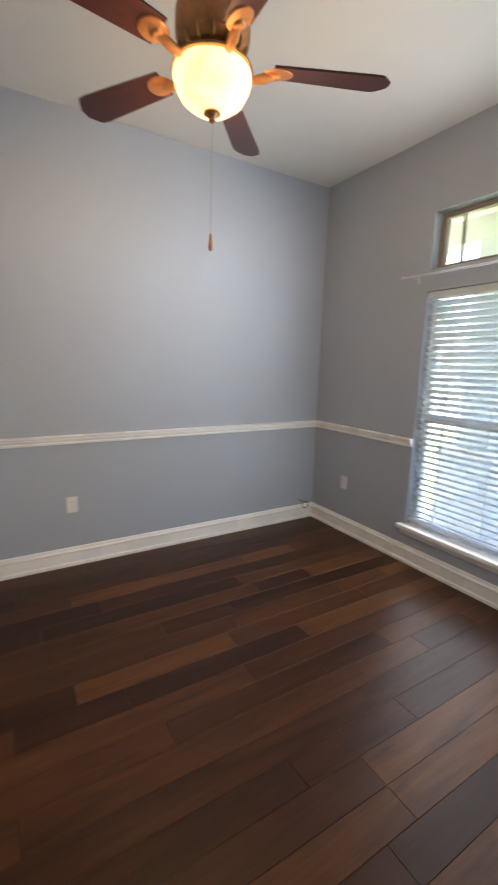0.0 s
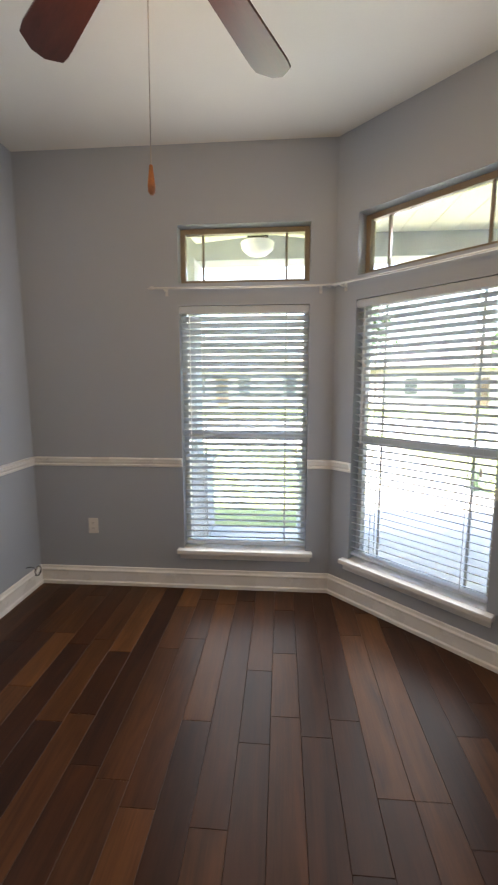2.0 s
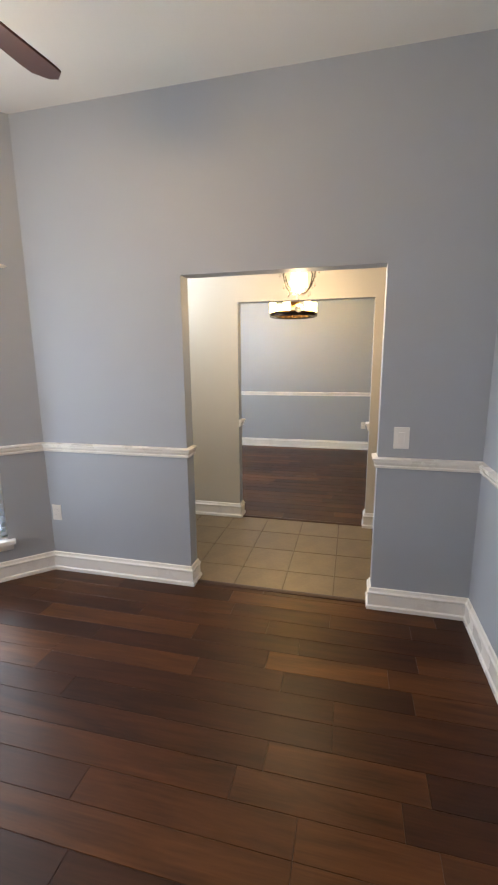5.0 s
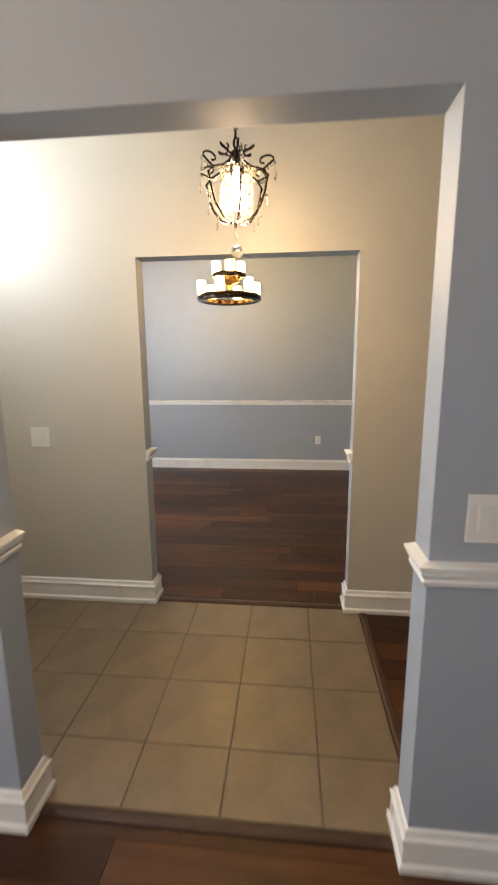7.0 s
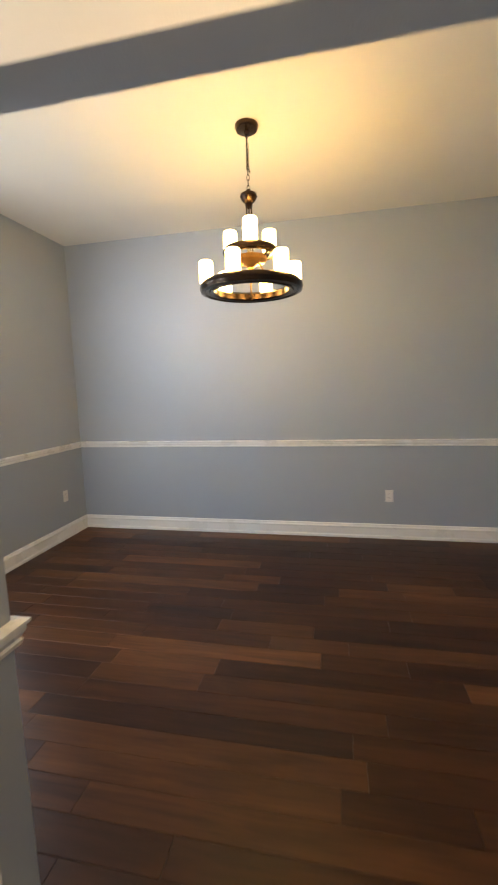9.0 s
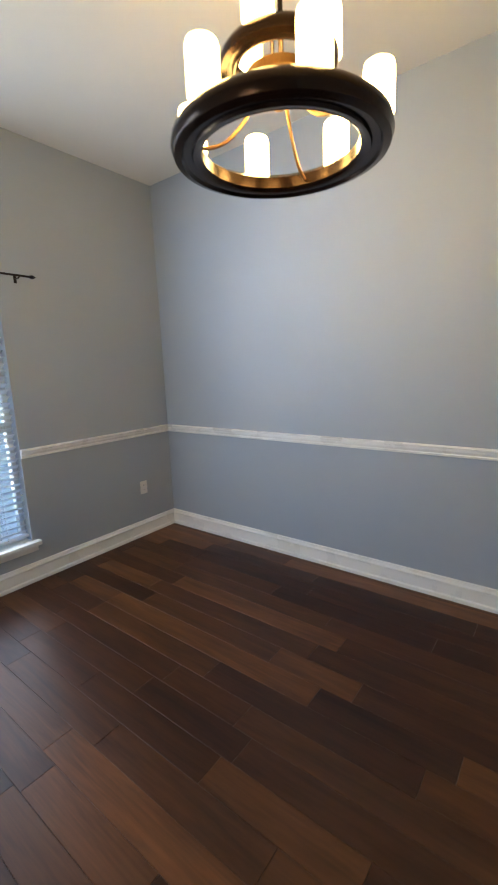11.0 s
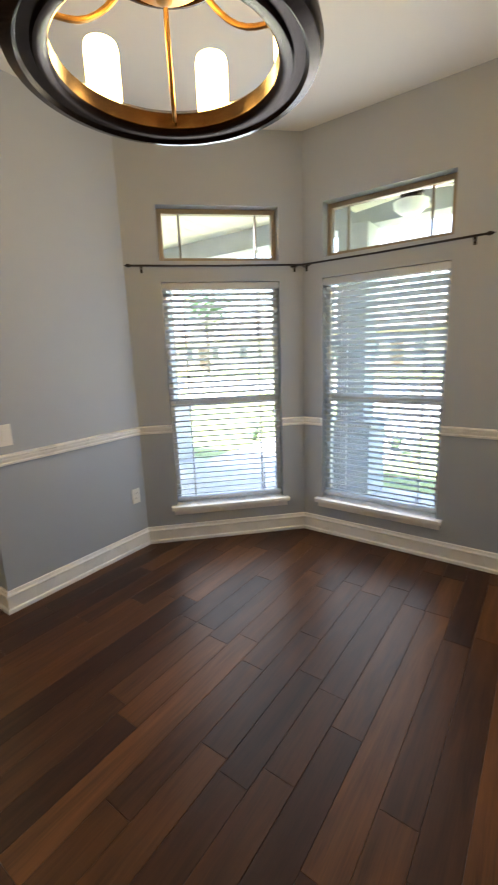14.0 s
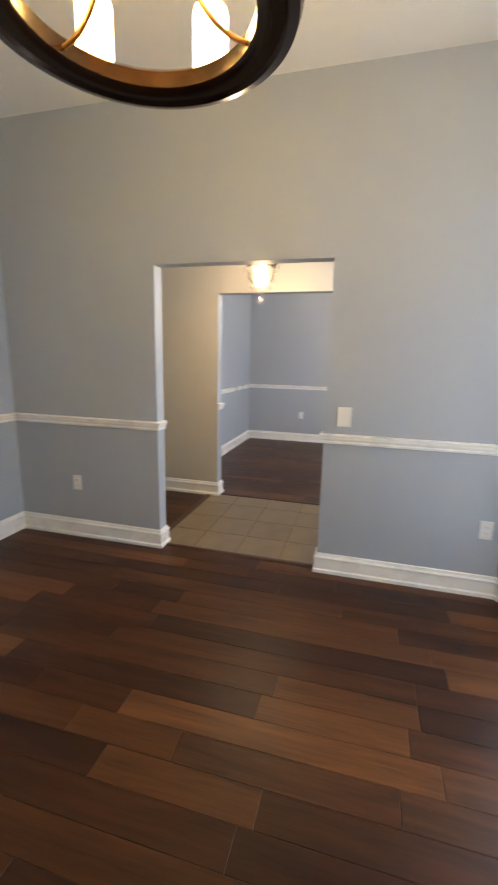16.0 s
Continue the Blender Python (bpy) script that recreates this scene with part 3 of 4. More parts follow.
def ceiling_fan(place, label):
    f = thing("ceiling_fan", place, label, "ceiling fan")
    part("canopy", lathe(bmesh.new(), [(0, H - FAN.z), (0.075, H - FAN.z), (0.075, H - 0.04), (0.05, H - 0.09), (0.02, H - 0.105), (0, H - 0.105)], 28), M_COPPER, f, "", True)
    part("downrod", tube(bmesh.new(), [(0, 0, 2.74), (0, 0, H - 0.07)], 0.013, 12), M_COPPER, f, "", True)
    part("motor_housing", lathe(bmesh.new(), [(0, 2.75), (0.04, 2.75), (0.06, 2.73), (0.12, 2.71), (0.135, 2.685), (0.135, 2.61), (0.12, 2.59), (0.125, 2.582), (0.105, 2.56), (0.06, 2.555), (0, 2.555)], 40), M_COPPER, f, "dark antique copper motor housing", True)
    for k in range(14):
        a = 2 * math.pi * k / 14
        m = Matrix.Rotation(a, 4, "Z") @ Matrix.Translation((0.112, 0, 2.572)) @ Matrix.Diagonal((1, 0.55, 1.6, 1))
        part("flute", lathe(bmesh.new(), [(0, -0.018), (0.014, -0.012), (0.018, 0), (0.014, 0.012), (0, 0.018)], 8, m), M_GOLD, f, "", True)
    part("light_fitter", lathe(bmesh.new(), [(0, 2.565), (0.07, 2.56), (0.072, 2.54), (0.09, 2.53), (0.145, 2.518), (0.150, 2.506), (0.13, 2.50), (0, 2.50)], 40), M_GOLD, f, "", True)
    bowl = [(0.138, 2.508), (0.144, 2.498), (0.145, 2.484), (0.138, 2.455), (0.116, 2.416), (0.082, 2.39), (0.045, 2.377), (0.0, 2.373)]
    part("bowl", lathe(bmesh.new(), bowl, 40), M_BOWL, f, "lit amber alabaster glass bowl", True).visible_shadow = False
    part("finial", lathe(bmesh.new(), [(0, 2.380), (0.03, 2.378), (0.032, 2.371), (0.018, 2.364), (0.012, 2.354), (0.014, 2.348), (0, 2.338)], 20), M_COPPER, f, "", True)
    blade_me, iron_me = None, None
    for k in range(5):
        a = radians(66 + 72 * k)
        if blade_me is None:
            bm = bmesh.new()
            outline = []
            for i in range(13):
                s = i / 12
                x = 0.225 + 0.45 * s
                half = 0.052 + 0.022 * s
                if s > 0.86:
                    half *= math.sqrt(max(0.08, 1 - ((s - 0.86) / 0.145) ** 2))
                outline.append((x, half))
            top = [bm.verts.new((x, h, 0.004)) for x, h in outline] + [bm.verts.new((x, -h, 0.004)) for x, h in outline[::-1]]
            bot = [bm.verts.new((v.co.x, v.co.y, -0.004)) for v in top]
            bm.faces.new(top)
            bm.faces.new(bot[::-1])
            for i in range(len(top)):
                j = (i + 1) % len(top)
                bm.faces.new((top[i], bot[i], bot[j], top[j]))
            blade_me = mesh_of(bm, M_BLADE)
            bm = bmesh.new()
            tube(bm, [(0.11, 0, -0.01), (0.15, 0, -0.03), (0.19, 0, -0.022), (0.235, 0, -0.012)], [0.016, 0.014, 0.018, 0.012], 10)
            lathe(bm, [(0, -0.014), (0.03, -0.013), (0.043, -0.009), (0.045, -0.004), (0, -0.004)], 20, Matrix.Translation((0.245, 0, 0)) @ Matrix.Diagonal((1.25, 0.95, 1, 1)))
            lathe(bm, [(0, -0.024), (0.016, -0.022), (0.022, -0.014), (0, -0.013)], 14, Matrix.Translation((0.235, 0, 0)))
            iron_me = mesh_of(bm, M_COPPER, True)
        m = Matrix.Rotation(a, 4, "Z") @ Matrix.Translation((0, 0, 2.53)) @ Matrix.Rotation(radians(12), 4, "X")
        b = new("blade", blade_me)
        b.parent, b.matrix_basis = f, m
        b["label"] = "dark mahogany fan blade"
        ir = new("blade_iron", iron_me)
        ir.parent, ir.matrix_basis = f, m
    return f


ceiling_fan((FAN.x, FAN.y, FAN.z), "five-blade mahogany ceiling fan with lit amber glass bowl")
# long pull chain with a wooden end
pull = thing("pull_chain", (FAN.x - 0.005, FAN.y, 0.028), "long thin fan pull chain with an oak pull", "pull chain")
part("chain", tube(bmesh.new(), [(0.06, 0.0, 2.55), (0.03, 0, 2.38), (0.005, 0, 2.30), (0, 0, 1.955)], 0.0013, 6), M_CHAIN, pull)
part("pull", lathe(bmesh.new(), [(0, 1.96), (0.004, 1.958), (0.006, 1.94), (0.009, 1.915), (0.0085, 1.901), (0.004, 1.895), (0, 1.895)], 14), M_PULL, pull, "turned oak pull", True)

# ---- dining chandelier ----


def chain(bm, p, q, link=0.034, wide=0.008, r=0.0022):
    p, q = Vector(p), Vector(q)
    n = max(1, int((q - p).length / (link * 0.78)))
    for k in range(n):
        c = p.lerp(q, (k + 0.5) / n)
        pts = []
        for i in range(12):
            a = 2 * math.pi * i / 12
            w, h = wide * math.cos(a), link / 2 * math.sin(a)
            pts.append(c + (Vector((w, 0, h)) if k % 2 else Vector((0, w, h))))
        tube(bm, pts, r, 5, True)
    return bm


def chandelier(place, label):
    c = thing("chandelier", place, label, "chandelier")
    part("canopy", lathe(bmesh.new(), [(0, H - CHAND.z), (0.068, H - CHAND.z), (0.07, H - 0.046), (0.062, H - 0.064), (0.015, H - 0.07), (0.012, H - 0.084), (0, H - 0.084)], 28), M_BRONZE, c, "", True)
    part("chain", chain(bmesh.new(), (0, 0, 2.625), (0, 0, H - 0.078)), M_BRONZE, c)
    bm = bmesh.new()
    chain(bm, (0.01, 0, 2.86), (0.04, 0.01, 2.76), 0.03)
    tube(bm, [(0, 0.004, 2.97), (0.012, 0.004, 2.88), (0.035, 0.006, 2.80), (0.05, 0, 2.76), (0.07, 0, 2.755)], 0.003, 6)
    part("spare_chain", bm, M_BRONZE, c)
    part("cup", lathe(bmesh.new(), [(0, 2.63), (0.012, 2.63), (0.016, 2.615), (0.048, 2.605), (0.052, 2.59), (0.038, 2.565), (0.024, 2.555), (0.02, 2.53), (0, 2.53)], 28), M_BRONZE, c, "", True)
    for k in range(3):
        a = radians(12 + 120 * k)
        x, y = 0.016 * math.cos(a), 0.016 * math.sin(a)
        part("stem", tube(bmesh.new(), [(x, y, 2.26), (x, y, 2.56)], 0.005, 8), M_BRONZE, c, "", True)
    part("hub", lathe(bmesh.new(), [(0, 2.27), (0.03, 2.268), (0.05, 2.25), (0.097, 2.245), (0.10, 2.222), (0.085, 2.21), (0.045, 2.202), (0.02, 2.184), (0.016, 2.165), (0, 2.16)], 32), M_GOLD, c, "antique gold hub plate", True)

    def ring(r, z, wide, tall):
        prof = [(r - wide / 2, z), (r - wide / 2 + 0.008, z - 0.008), (r - wide * 0.2, z - 0.010), (r - wide * 0.15, z - 0.002), (r + wide * 0.1, z - 0.004), (r + wide * 0.18, z - 0.012), (r + wide * 0.42, z - 0.006),
                (r + wide / 2, z + tall * 0.3), (r + wide / 2 - 0.004, z + tall * 0.7), (r + wide * 0.3, z + tall), (r - wide * 0.3, z + tall), (r - wide / 2, z + tall * 0.7), (r - wide / 2, z)]
        return lathe(bmesh.new(), prof, 72)

    part("lower_ring", ring(0.272, 2.045, 0.088, 0.048), M_BRONZE, c, "broad dark bronze ring", True)
    part("upper_ring", ring(0.14, 2.265, 0.056, 0.03), M_BRONZE, c, "small dark bronze ring", True)
    for k in range(3):
        a = radians(12 + 120 * k)
        d = Vector((math.cos(a), math.sin(a), 0))
        pts = [d * (0.045 + 0.19 * s) + Vector((0, 0, 2.222 - 0.16 * s + 0.05 * math.sin(s * math.pi) * -1)) for s in [i / 10 for i in range(11)]]
        part("arm", tube(bmesh.new(), pts, 0.0055, 8), M_GOLD, c, "slim curved gold arm", True)
        part("spoke", tube(bmesh.new(), [d * 0.085 + Vector((0, 0, 2.235)), d * 0.126 + Vector((0, 0, 2.272))], 0.007, 8), M_BRONZE, c, "", True)
    shade = None
    for r, z, n, a0 in ((0.273, 2.094, 6, 50), (0.14, 2.296, 3, 72)):
        for k in range(n):
            a = radians(a0 + 360 / n * k)
            if shade is None:
                shade = mesh_of(lathe(bmesh.new(), [(0, 0.0), (0.040, 0.0), (0.042, 0.006), (0.042, 0.110), (0.039, 0.122), (0.033, 0.126), (0.028, 0.121), (0.0, 0.115)], 24), M_CANDLE, True)
            s = new("candle_shade", shade)
            s.parent, s.matrix_basis = c, Matrix.Translation((r * math.cos(a), r * math.sin(a), z))
            s["label"] = "lit frosted glass candle shade"
    return c


chandelier((CHAND.x, CHAND.y, CHAND.z), "two-tier bronze ring chandelier with nine lit frosted candle shades")

# ---- crystal foyer pendant ----


def scroll(turns, size, start):
    """A flat scroll in (out, up), winding in towards its eye."""
    return [(start[0] + size * (1 - s * 0.75) * math.cos(turns * s), start[1] + size * (1 - s * 0.75) * math.sin(turns * s)) for s in [i / 16 for i in range(17)]]


def crystal_pendant(place, label):
    Z = lambda z: 2.02 + (z - 2.02) * (0.64 if z > 2.02 else 1.0)
    c = thing("crystal_pendant_light", place, label, "pendant light")
    bm = bmesh.new()
    bmesh.ops.create_icosphere(bm, subdivisions=1, radius=0.0062)
    bead_me = mesh_of(bm, M_CRYSTAL)
    part("canopy", lathe(bmesh.new(), [(0, H), (0.06, H), (0.058, H - 0.02), (0.02, H - 0.035), (0, H - 0.035)], 24), M_BRONZE, c, "", True)
    part("chain", chain(bmesh.new(), (0, 0, Z(2.37)), (0, 0, H - 0.03), 0.04, 0.010, 0.0026), M_BRONZE, c)
    part("cord", tube(bmesh.new(), [(0.006 * math.sin(k), 0.006 * math.cos(k), 2.25 + 0.74 * k / 12) for k in range(13)], 0.0028, 6), M_BRONZE, c)
    part("stem", lathe(bmesh.new(), [(r, Z(z)) for r, z in [(0, 2.375), (0.008, 2.375), (0.010, 2.36), (0.020, 2.35), (0.018, 2.33), (0.014, 2.30), (0.03, 2.27), (0.045, 2.262), (0.045, 2.255), (0, 2.255)]], 20), M_BRONZE, c, "", True)
    for k in range(6):
        a = 2 * math.pi * k / 6 + 0.25
        d = Vector((math.cos(a), math.sin(a), 0))
        arm = [(0.016, 2.345), (0.03, 2.30), (0.06, 2.262), (0.105, 2.235), (0.125, 2.20), (0.115, 2.13), (0.095, 2.05), (0.06, 2.0), (0.02, 1.99)]
        part("arm", tube(bmesh.new(), [d * r + Vector((0, 0, Z(z))) for r, z in arm], 0.0042, 6), M_BRONZE, c, "", True)
        part("scroll", tube(bmesh.new(), [d * r + Vector((0, 0, Z(z))) for r, z in [(0.105, 2.236)] + scroll(4.6, 0.036, (0.112, 2.275))[::1]], 0.0038, 6), M_BRONZE, c, "", True)
        part("scroll", tube(bmesh.new(), [d * r + Vector((0, 0, Z(z))) for r, z in [(0.018, 2.33)] + scroll(-4.2, 0.026, (0.046, 2.37))], 0.0034, 6), M_BRONZE, c, "", True)
        for s0, s1, sag, n in (((0.15, 2.26), (0.05, 2.25), 0.03, 9), ((0.125, 2.20), (0.11, 2.10), -0.012, 7), ((0.115, 2.10), (0.02, 1.99), 0.04, 9)):
            for i in range(n):
                s = i / (n - 1)
                r, z = s0[0] + (s1[0] - s0[0]) * s, s0[1] + (s1[1] - s0[1]) * s - sag * math.sin(s * math.pi)
                bead = new("bead", bead_me)
                bead.parent, bead.matrix_basis = c, Matrix.Translation(d * r + Vector((0, 0, Z(z))))
        for r, z, ln in ((0.152, 2.255, 0.06), (0.12, 2.09, 0.035), (0.085, 2.0, 0.03)):
            part("drop", lathe(bmesh.new(), [(0, Z(z)), (0.003, Z(z) - 0.004), (0.0065, Z(z) - ln * 0.75), (0, Z(z) - ln)], 6, Matrix.Translation(d * r)), M_CRYSTAL, c)
    for k in range(16):
        a = 2 * math.pi * k / 16
        for i in range(9):
            bead = new("bead", bead_me)
            bead.parent, bead.matrix_basis = c, Matrix.Translation((0.055 * math.cos(a), 0.055 * math.sin(a), 2.02 + i * 0.0183)) @ Matrix.Diagonal((1.26, 1.26, 1.6, 1))
    part("bulb", lathe(bmesh.new(), [(0, 2.17), (0.012, 2.165), (0.013, 2.14), (0.022, 2.12), (0.03, 2.085), (0.026, 2.05), (0.012, 2.035), (0, 2.032)], 18), M_LAMPGLOW, c, "lit lamp bulb", True)
    part("ball", lathe(bmesh.new(), [(0, 1.91), (0.012, 1.907), (0.021, 1.897), (0.024, 1.886), (0.021, 1.874), (0.012, 1.865), (0, 1.862)], 16), M_CRYSTAL, c, "hanging crystal ball", True)
    part("ball_wire", tube(bmesh.new(), [(0, 0, 1.905), (0, 0, 1.99)], 0.0012, 5), M_BRONZE, c)
    return c


crystal_pendant((PEND.x, PEND.y, 0), "small bronze scroll pendant with crystal beads and lit bulb")

# ---- small ceiling plate ----
cap = thing("smoke_sensor", (2.357, 3.0, H), "small round white cover plate on the ceiling", "smoke sensor")
part("cover", lathe(bmesh.new(), [(0, -0.0005), (0.026, -0.0005), (0.026, -0.005), (0.02, -0.011), (0, -0.012)], 20), M_PLATE, cap, "", True)

# ---- cable by the corner ----
coil = thing("coaxial_cable", (AX0 + 0.03, 3.42, 0.17), "short black cable coiled out of the wall above the baseboard", "cable")
bm = bmesh.new()
pts = [(-0.03, -0.05, 0.02), (0.0, -0.045, 0.025), (0.02, -0.03, 0.01)]
pts += [(0.022 + 0.006 * i / 20, 0.035 * math.cos(i * 0.55 + 2.4), -0.022 + 0.035 * math.sin(i * 0.55 + 2.4)) for i in range(24)]
part("cable", tube(bm, pts, 0.0032, 6), M_CABLE, coil, "", True)
part("connector", tube(bmesh.new(), [pts[-1], (0.03, pts[-1][1] + 0.02, pts[-1][2] + 0.012)], 0.005, 8), M_CHAIN, coil)

# ---- outside: porch, yard, street ----
PX0, PX1, PY1, PCEIL, PZ = -4.6, 6.2, 5.25, 2.92, -0.12
structure("ground", box(bmesh.new(), -300, 300, -300, 300, -0.6, -0.28), M_LAWN, "sunlit green lawn around the house", "lawn")
structure("porch_floor", box(bmesh.new(), PX0, PX1, 2.9, PY1, -0.3, PZ), M_CONC, "pale concrete porch slab", "porch floor")
structure("foundation", box(bmesh.new(), AX0 - T, BX1 + T, FY0 - 0.2, 3.55 + T, -0.35, -0.055), M_CONC, "concrete foundation slab under the house", "foundation")
structure("walkway", box(bmesh.new(), -0.6, 2.0, PY1, 12.5, -0.3, -0.24), M_CONC, "pale concrete front walkway", "walkway")
structure("pavement", box(bmesh.new(), -60, 60, 12.5, 14.0, -0.3, -0.235), M_CONC, "pale concrete pavement along the street", "pavement")
structure("road", box(bmesh.new(), -120, 120, 15.5, 22.5, -0.3, -0.265), M_ROAD, "pale grey concrete street", "road")
bm = bmesh.new()
n = 44
for k in range(n):
    x0 = PX0 + (PX1 - PX0) * k / n
    x1 = x0 + (PX1 - PX0) / n
    y0 = max(2.9, min(3.72, 2.85 + max(-x0, x1 - BX0, 0.0)))
    box(bm, x0 + 0.003, x1 - 0.003, y0, PY1, PCEIL, PCEIL + 0.03)
    box(bm, x0, x1, y0, PY1, PCEIL + 0.012, PCEIL + 0.1)
structure("porch_ceiling", bm, M_PORCH, "cream painted board porch ceiling", "ceiling")
structure("porch_beam", box(bmesh.new(), PX0, PX1, PY1 - 0.28, PY1, 2.70, PCEIL + 0.1, 0.01), M_STUCCO, "grey painted porch beam", "beam")
structure("roof", box(bmesh.new(), PX0 - 0.3, PX1 + 0.3, FY0 - 0.4, PY1 + 0.4, H + 0.16, H + 0.4), M_ROOF, "dark shingle roof over the house", "roof")


def column(x, y, label):
    c = thing("porch_column", (x, y, PZ), label, "column", "porch columns")
    part("pedestal", box(bmesh.new(), -0.26, 0.26, -0.26, 0.26, 0, 0.78, 0.015), M_STUCCO, c)
    part("cap", box(bmesh.new(), -0.29, 0.29, -0.29, 0.29, 0.78, 0.84, 0.01), M_CONC, c)
    part("shaft", box(bmesh.new(), -0.16, 0.16, -0.16, 0.16, 0.84, 2.82, 0.01), M_STUCCO, c)
    return c


for x in (-2.3, -0.85, 2.2, 3.72):
    column(x, 5.0, "square grey porch column on a wide pedestal")


def porch_fan(x, y):
    f = thing("porch_fan", (x, y, 0), "small porch ceiling fan with an opal glass bowl", "ceiling fan", "porch fans")
    part("rod", tube(bmesh.new(), [(0, 0, 2.78), (0, 0, PCEIL)], 0.02, 10), M_BRONZE, f)
    part("motor_housing", lathe(bmesh.new(), [(0, 2.80), (0.08, 2.79), (0.1, 2.75), (0.09, 2.70), (0.05, 2.67), (0, 2.67)], 20), M_BRONZE, f, "", True)
    part("bowl", lathe(bmesh.new(), [(0.05, 2.67), (0.14, 2.65), (0.13, 2.60), (0.08, 2.56), (0, 2.545)], 24), M_GLOBE, f, "opal glass bowl", True)
    for k in range(5):
        m = Matrix.Rotation(radians(20 + 72 * k), 4, "Z") @ Matrix.Rotation(radians(10), 4, "X")
        bm = box(bmesh.new(), 0.1, 0.6, -0.055, 0.055, -0.004, 0.004, 0.002)
        b = part("blade", bm, M_PORCH, f)
        b.matrix_basis = Matrix.Translation((0, 0, 2.74)) @ m
    return f


porch_fan(-1.5, 4.33)
porch_fan(2.88, 4.4)


def agave(x, y, size, seed):
    rng = random.Random(seed)
    a = thing("agave_plant", (x, y, -0.28), "spiky grey-green agave in the front bed", "plant", "agave plants")
    for k in range(18):
        ang, lift = rng.uniform(0, 6.28), rng.uniform(0.4, 1.35)
        d = Vector((math.cos(ang) * math.cos(lift), math.sin(ang) * math.cos(lift), math.sin(lift)))
        side = Vector((-math.sin(ang), math.cos(ang), 0))
        bm = bmesh.new()
        ln = size * rng.uniform(0.7, 1.1)
        rows = []
        for i in range(6):
            s = i / 5
            w = 0.05 * size * (1 - s) ** 0.6 + 0.002
            c = d * ln * s + Vector((0, 0, -0.15 * ln * s * s))
            rows.append((bm.verts.new(c - side * w), bm.verts.new(c + Vector((0, 0, -0.02 * size * (1 - s)))), bm.verts.new(c + side * w)))
        for p0, p1 in zip(rows, rows[1:]):
            bm.faces.new((p0[0], p0[1], p1[1], p1[0]))
            bm.faces.new((p0[1], p0[2], p1[2], p1[1]))
        part("leaf", bm, M_AGAVE, a)
    return a


agave(1.9, 7.6, 0.7, 3)
agave(-0.9, 7.4, 0.55, 5)


def tree(x, y, high, seed):
    rng = random.Random(seed)
    t = thing("tree", (x, y, -0.3), "leafy street tree with an uneven crown", "tree", "street trees")
    bm = tube(bmesh.new(), [(0, 0, 0), (0.05, 0, high * 0.25), (0.0, 0.08, high * 0.5), (0.05, 0.02, high * 0.75)], [0.2, 0.15, 0.1, 0.04], 9)
    for k in range(7):
        a = rng.uniform(0, 6.28)
        z = high * rng.uniform(0.35, 0.6)
        tube(bm, [(0, 0, z), (math.cos(a) * high * 0.15, math.sin(a) * high * 0.15, z + high * 0.12), (math.cos(a) * high * 0.28, math.sin(a) * high * 0.28, z + high * 0.2)], [0.06, 0.04, 0.015], 6)
    part("trunk", bm, M_BARK, t)
    verts, faces = [], []
    for k in range(1600):
        v = Vector((rng.gauss(0, 1), rng.gauss(0, 1), rng.gauss(0, 0.7)))
        v = v.normalized() * rng.uniform(0.35, 1.0) * high * 0.36 * (0.75 + 0.5 * noise.noise(v.normalized() * 2 + Vector((seed, 0, 0))))
        c = v + Vector((0, 0, high * 0.68))
        a, b = Vector((rng.gauss(0, 1), rng.gauss(0, 1), rng.gauss(0, 1))).normalized(), Vector((rng.gauss(0, 1), rng.gauss(0, 1), rng.gauss(0, 1))).normalized()
        s = rng.uniform(0.10, 0.2)
        i = len(verts)
        verts += [c - a * s, c + b * s * 0.5, c + a * s, c - b * s * 0.5]
        faces.append((i, i + 1, i + 2, i + 3))
    me = bpy.data.meshes.new("mesh")
    me.from_pydata(verts, [], faces)
    me.materials.append(M_LEAF)
    crown = new("crown", me)
    crown.parent = t
    return t


for k, (x, y, h) in enumerate(((-9, 25, 6.5), (3.5, 27, 7.5), (12, 26, 6), (-20, 28, 8), (22, 29, 7))):
    tree(x, y, h, k + 1)


def house(x, y, w, seed):
    h = thing("house", (x, y, -0.3), "single-storey brick house across the street", "house", "houses across the street")
    part("wall", box(bmesh.new(), -w / 2, w / 2, 0, 9, 0, 3.0), M_BRICK, h)
    bm = bmesh.new()
    v = [bm.verts.new(c) for c in ((-w / 2 - 0.5, -0.5, 2.95), (w / 2 + 0.5, -0.5, 2.95), (w / 2 + 0.5, 9.5, 2.95), (-w / 2 - 0.5, 9.5, 2.95), (-w / 2 + 4, 4.5, 5.4), (w / 2 - 4, 4.5, 5.4))]
    for f in ((0, 1, 5, 4), (1, 2, 5), (2, 3, 4, 5), (3, 0, 4), (3, 2, 1, 0)):
        bm.faces.new([v[i] for i in f])
    part("roof", bm, M_ROOF, h)
    for k in range(4):
        cx = -w / 2 + w * (k + 0.6) / 4.2
        wn = part("window", box(bmesh.new(), cx - 0.6, cx + 0.6, -0.06, 0.04, 0.9, 2.3), M_TRIM, h)
        part("pane", box(bmesh.new(), cx - 0.52, cx + 0.52, -0.08, -0.055, 0.98, 2.22), M_DARKWIN, wn)
    part("door", box(bmesh.new(), -0.5, 0.5, -0.07, 0.03, 0.15, 2.25), M_BARK, h)
    return h


for k, x in enumerate((-26, -6, 14, 34)):
    house(x, 34, 15, k)

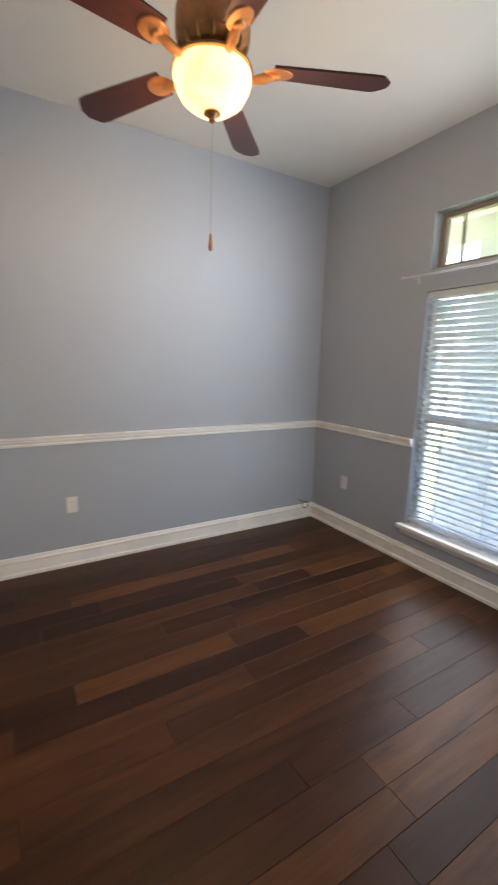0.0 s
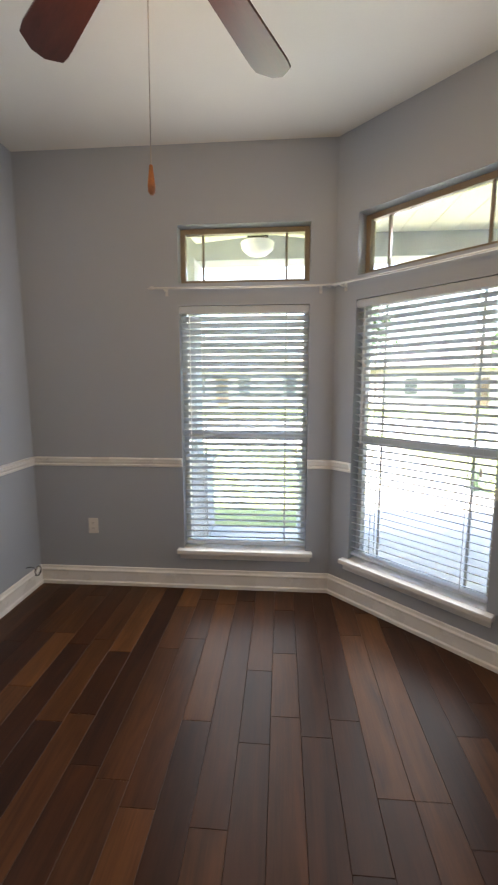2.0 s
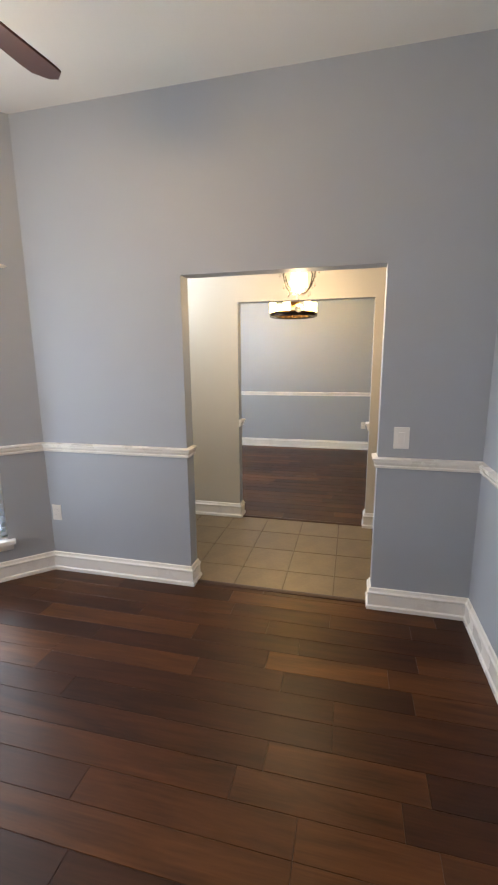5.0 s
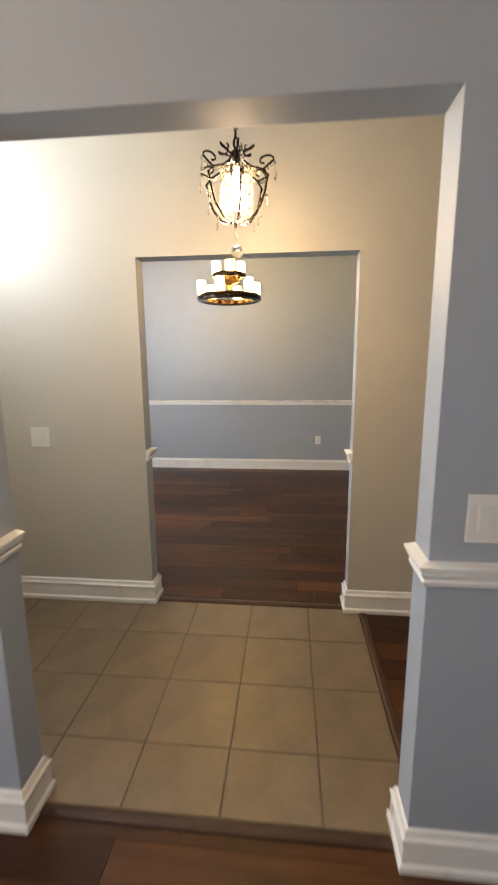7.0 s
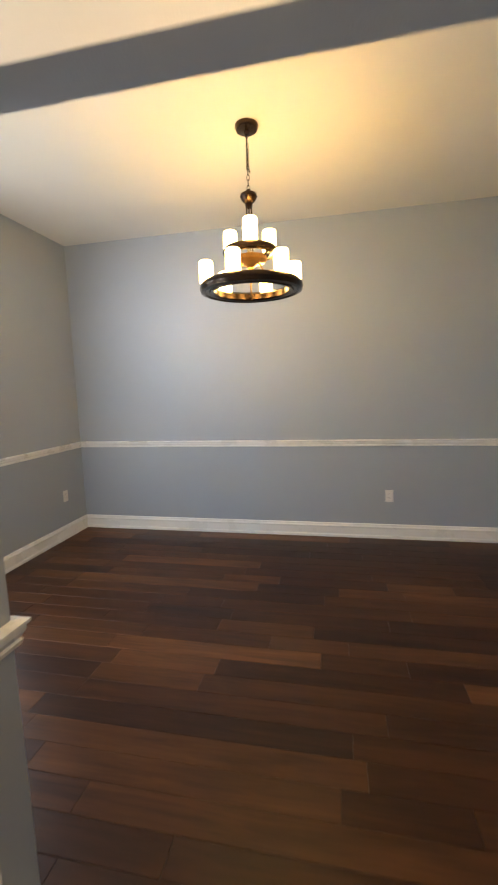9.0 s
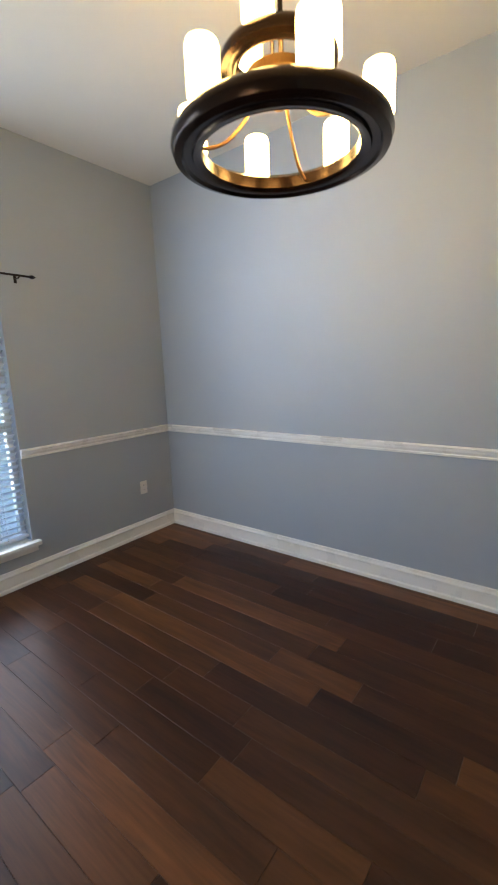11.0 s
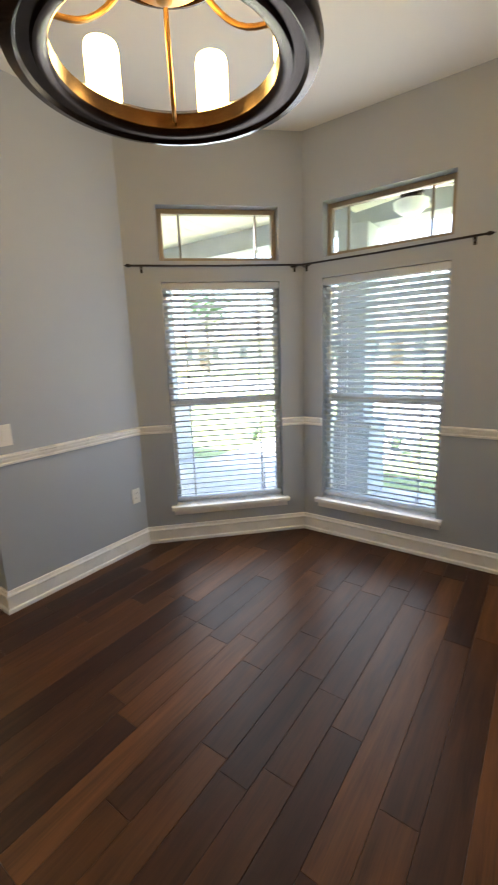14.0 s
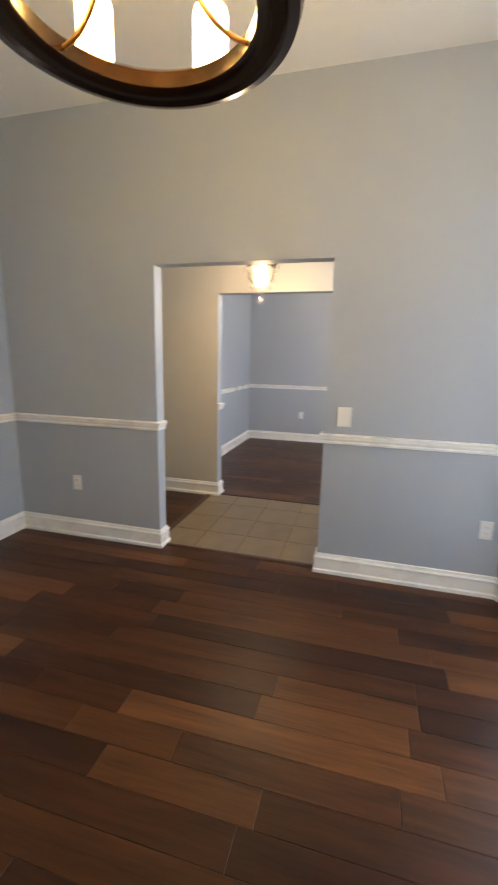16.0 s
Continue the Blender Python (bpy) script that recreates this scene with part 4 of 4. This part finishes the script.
# ---- floors: boards and tiles ----
structure("subfloor", box(bmesh.new(), AX0 - 0.05, BX1 + 0.05, FY0, 2.75, -0.05, -0.012), M_SUB, "dark subfloor under the boards", "subfloor")
floor_study = tagged(new("floor_study"), "dark hand-scraped hardwood floor of the study", "floor", "", "structure")
floor_dining = tagged(new("floor_dining"), "dark hand-scraped hardwood floor of the dining room", "floor", "", "structure")
floor_hall = tagged(new("floor_hall"), "dark hardwood floor of the hall", "floor", "", "structure")
floor_foyer = tagged(new("floor_foyer"), "beige ceramic tile floor of the foyer", "floor", "", "structure")
PW = 0.132
BOARDS = {}


def board_mesh(length, width):
    key = (round(length, 3), round(width, 3))
    if key not in BOARDS:
        w, l, e = width / 2 - 0.0004, length / 2 - 0.0004, 0.0013
        bm = bmesh.new()
        lo = [bm.verts.new((x * w, y * l, -0.012)) for x, y in ((-1, -1), (1, -1), (1, 1), (-1, 1))]
        mid = [bm.verts.new((x * w, y * l, -e * 0.8)) for x, y in ((-1, -1), (1, -1), (1, 1), (-1, 1))]
        hi = [bm.verts.new((x * (w - e), y * (l - e), 0)) for x, y in ((-1, -1), (1, -1), (1, 1), (-1, 1))]
        bm.faces.new(hi)
        for a, b in ((lo, mid), (mid, hi)):
            for i in range(4):
                j = (i + 1) % 4
                bm.faces.new((a[i], a[j], b[j], b[i]))
        BOARDS[key] = mesh_of(bm, M_WOOD)
    return BOARDS[key]


def lay_boards(floor, x0, x1, y0, top, seed, phase):
    """Boards along y from y0 up to top(x), row by row, in mixed lengths."""
    rng = random.Random(seed)
    lengths = (0.45, 0.6, 0.8, 1.0, 1.25, 1.5)
    x = x0 - ((x0 - phase) % PW)
    while x < x1 - 0.004:
        a, b = max(x, x0), min(x + PW, x1)
        if b - a > 0.01:
            y, end = y0 - rng.choice((0.1, 0.25, 0.4, 0.6)), top((a + b) / 2)
            while y < end - 0.02:
                ln = rng.choice(lengths)
                s, e = max(y, y0), min(y + ln, end)
                if end - e < 0.12:
                    e = end
                if e - s > 0.03:
                    o = new("plank", board_mesh(e - s, b - a))
                    o.parent = floor
                    o.matrix_basis = pose((a + b) / 2, (s + e) / 2, 0)
                y = max(e, y + ln)
        x += PW


lay_boards(floor_study, AX0 - 0.01, AX1 + 0.03, AY0 - 0.01, lambda x: AY1 + 0.01 if x < BAY_A[0] - 0.05 else min(AY1 + 0.01, BEND_A[1] - x + 0.08), 11, -0.404)
lay_boards(floor_dining, FB + 0.06, BX1 + 0.01, BY0 - 0.01, lambda x: BY1 + 0.01 if x > BAY_B[0] + 0.05 else min(BY1 + 0.01, BEND_B[1] + x - BX0 + 0.08), 23, 2.037)
WOODY = 0.245
lay_boards(floor_hall, AX1 + 0.075, FB + 0.02, FY0, lambda x: WOODY - 0.02, 31, 0.1)
TS = 0.337
tile_me = {}
for i in range(-1, 4):
    for j in range(-3, 8):
        x0, x1 = max(0.333 + TS * (i - 1), AX1 + 0.078), min(0.333 + TS * i, FB + 0.018)
        y0, y1 = max(0.567 + TS * (j - 1), WOODY + 0.022), min(0.567 + TS * j, FY1)
        if x1 - x0 < 0.03 or y1 - y0 < 0.03:
            continue
        key = (round(x1 - x0, 3), round(y1 - y0, 3))
        if key not in tile_me:
            bm = box(bmesh.new(), -key[0] / 2 + 0.003, key[0] / 2 - 0.003, -key[1] / 2 + 0.003, key[1] / 2 - 0.003, -0.012, -0.001)
            bmesh.ops.bevel(bm, geom=[e for e in bm.edges if all(v.co.z > -0.005 for v in e.verts)], offset=0.002, segments=1, affect="EDGES")
            tile_me[key] = mesh_of(bm, M_TILE)
        o = new("tile", tile_me[key])
        o.parent = floor_foyer
        o.matrix_basis = pose((x0 + x1) / 2, (y0 + y1) / 2, 0)
part("grout_bed", box(bmesh.new(), AX1 + 0.078, FB + 0.018, WOODY + 0.02, FY1, -0.0118, -0.004), M_GROUT, floor_foyer)
STRIP = [(-0.024, -0.008), (-0.02, 0.004), (-0.008, 0.008), (0.008, 0.008), (0.02, 0.004), (0.024, -0.008)]
for nm, line in (("threshold_1", [(AX1 + 0.054, OY0 + 0.025), (AX1 + 0.054, OY1 - 0.025)]), ("threshold_2", [(FB + 0.04, OY1 - 0.025), (FB + 0.04, OY0 + 0.025)]), ("threshold_3", [(FB - 0.025, WOODY), (FA + 0.025, WOODY)])):
    structure(nm, sweep(bmesh.new(), line, STRIP), M_STRIP, "dark wood transition strip between floor coverings", "threshold")
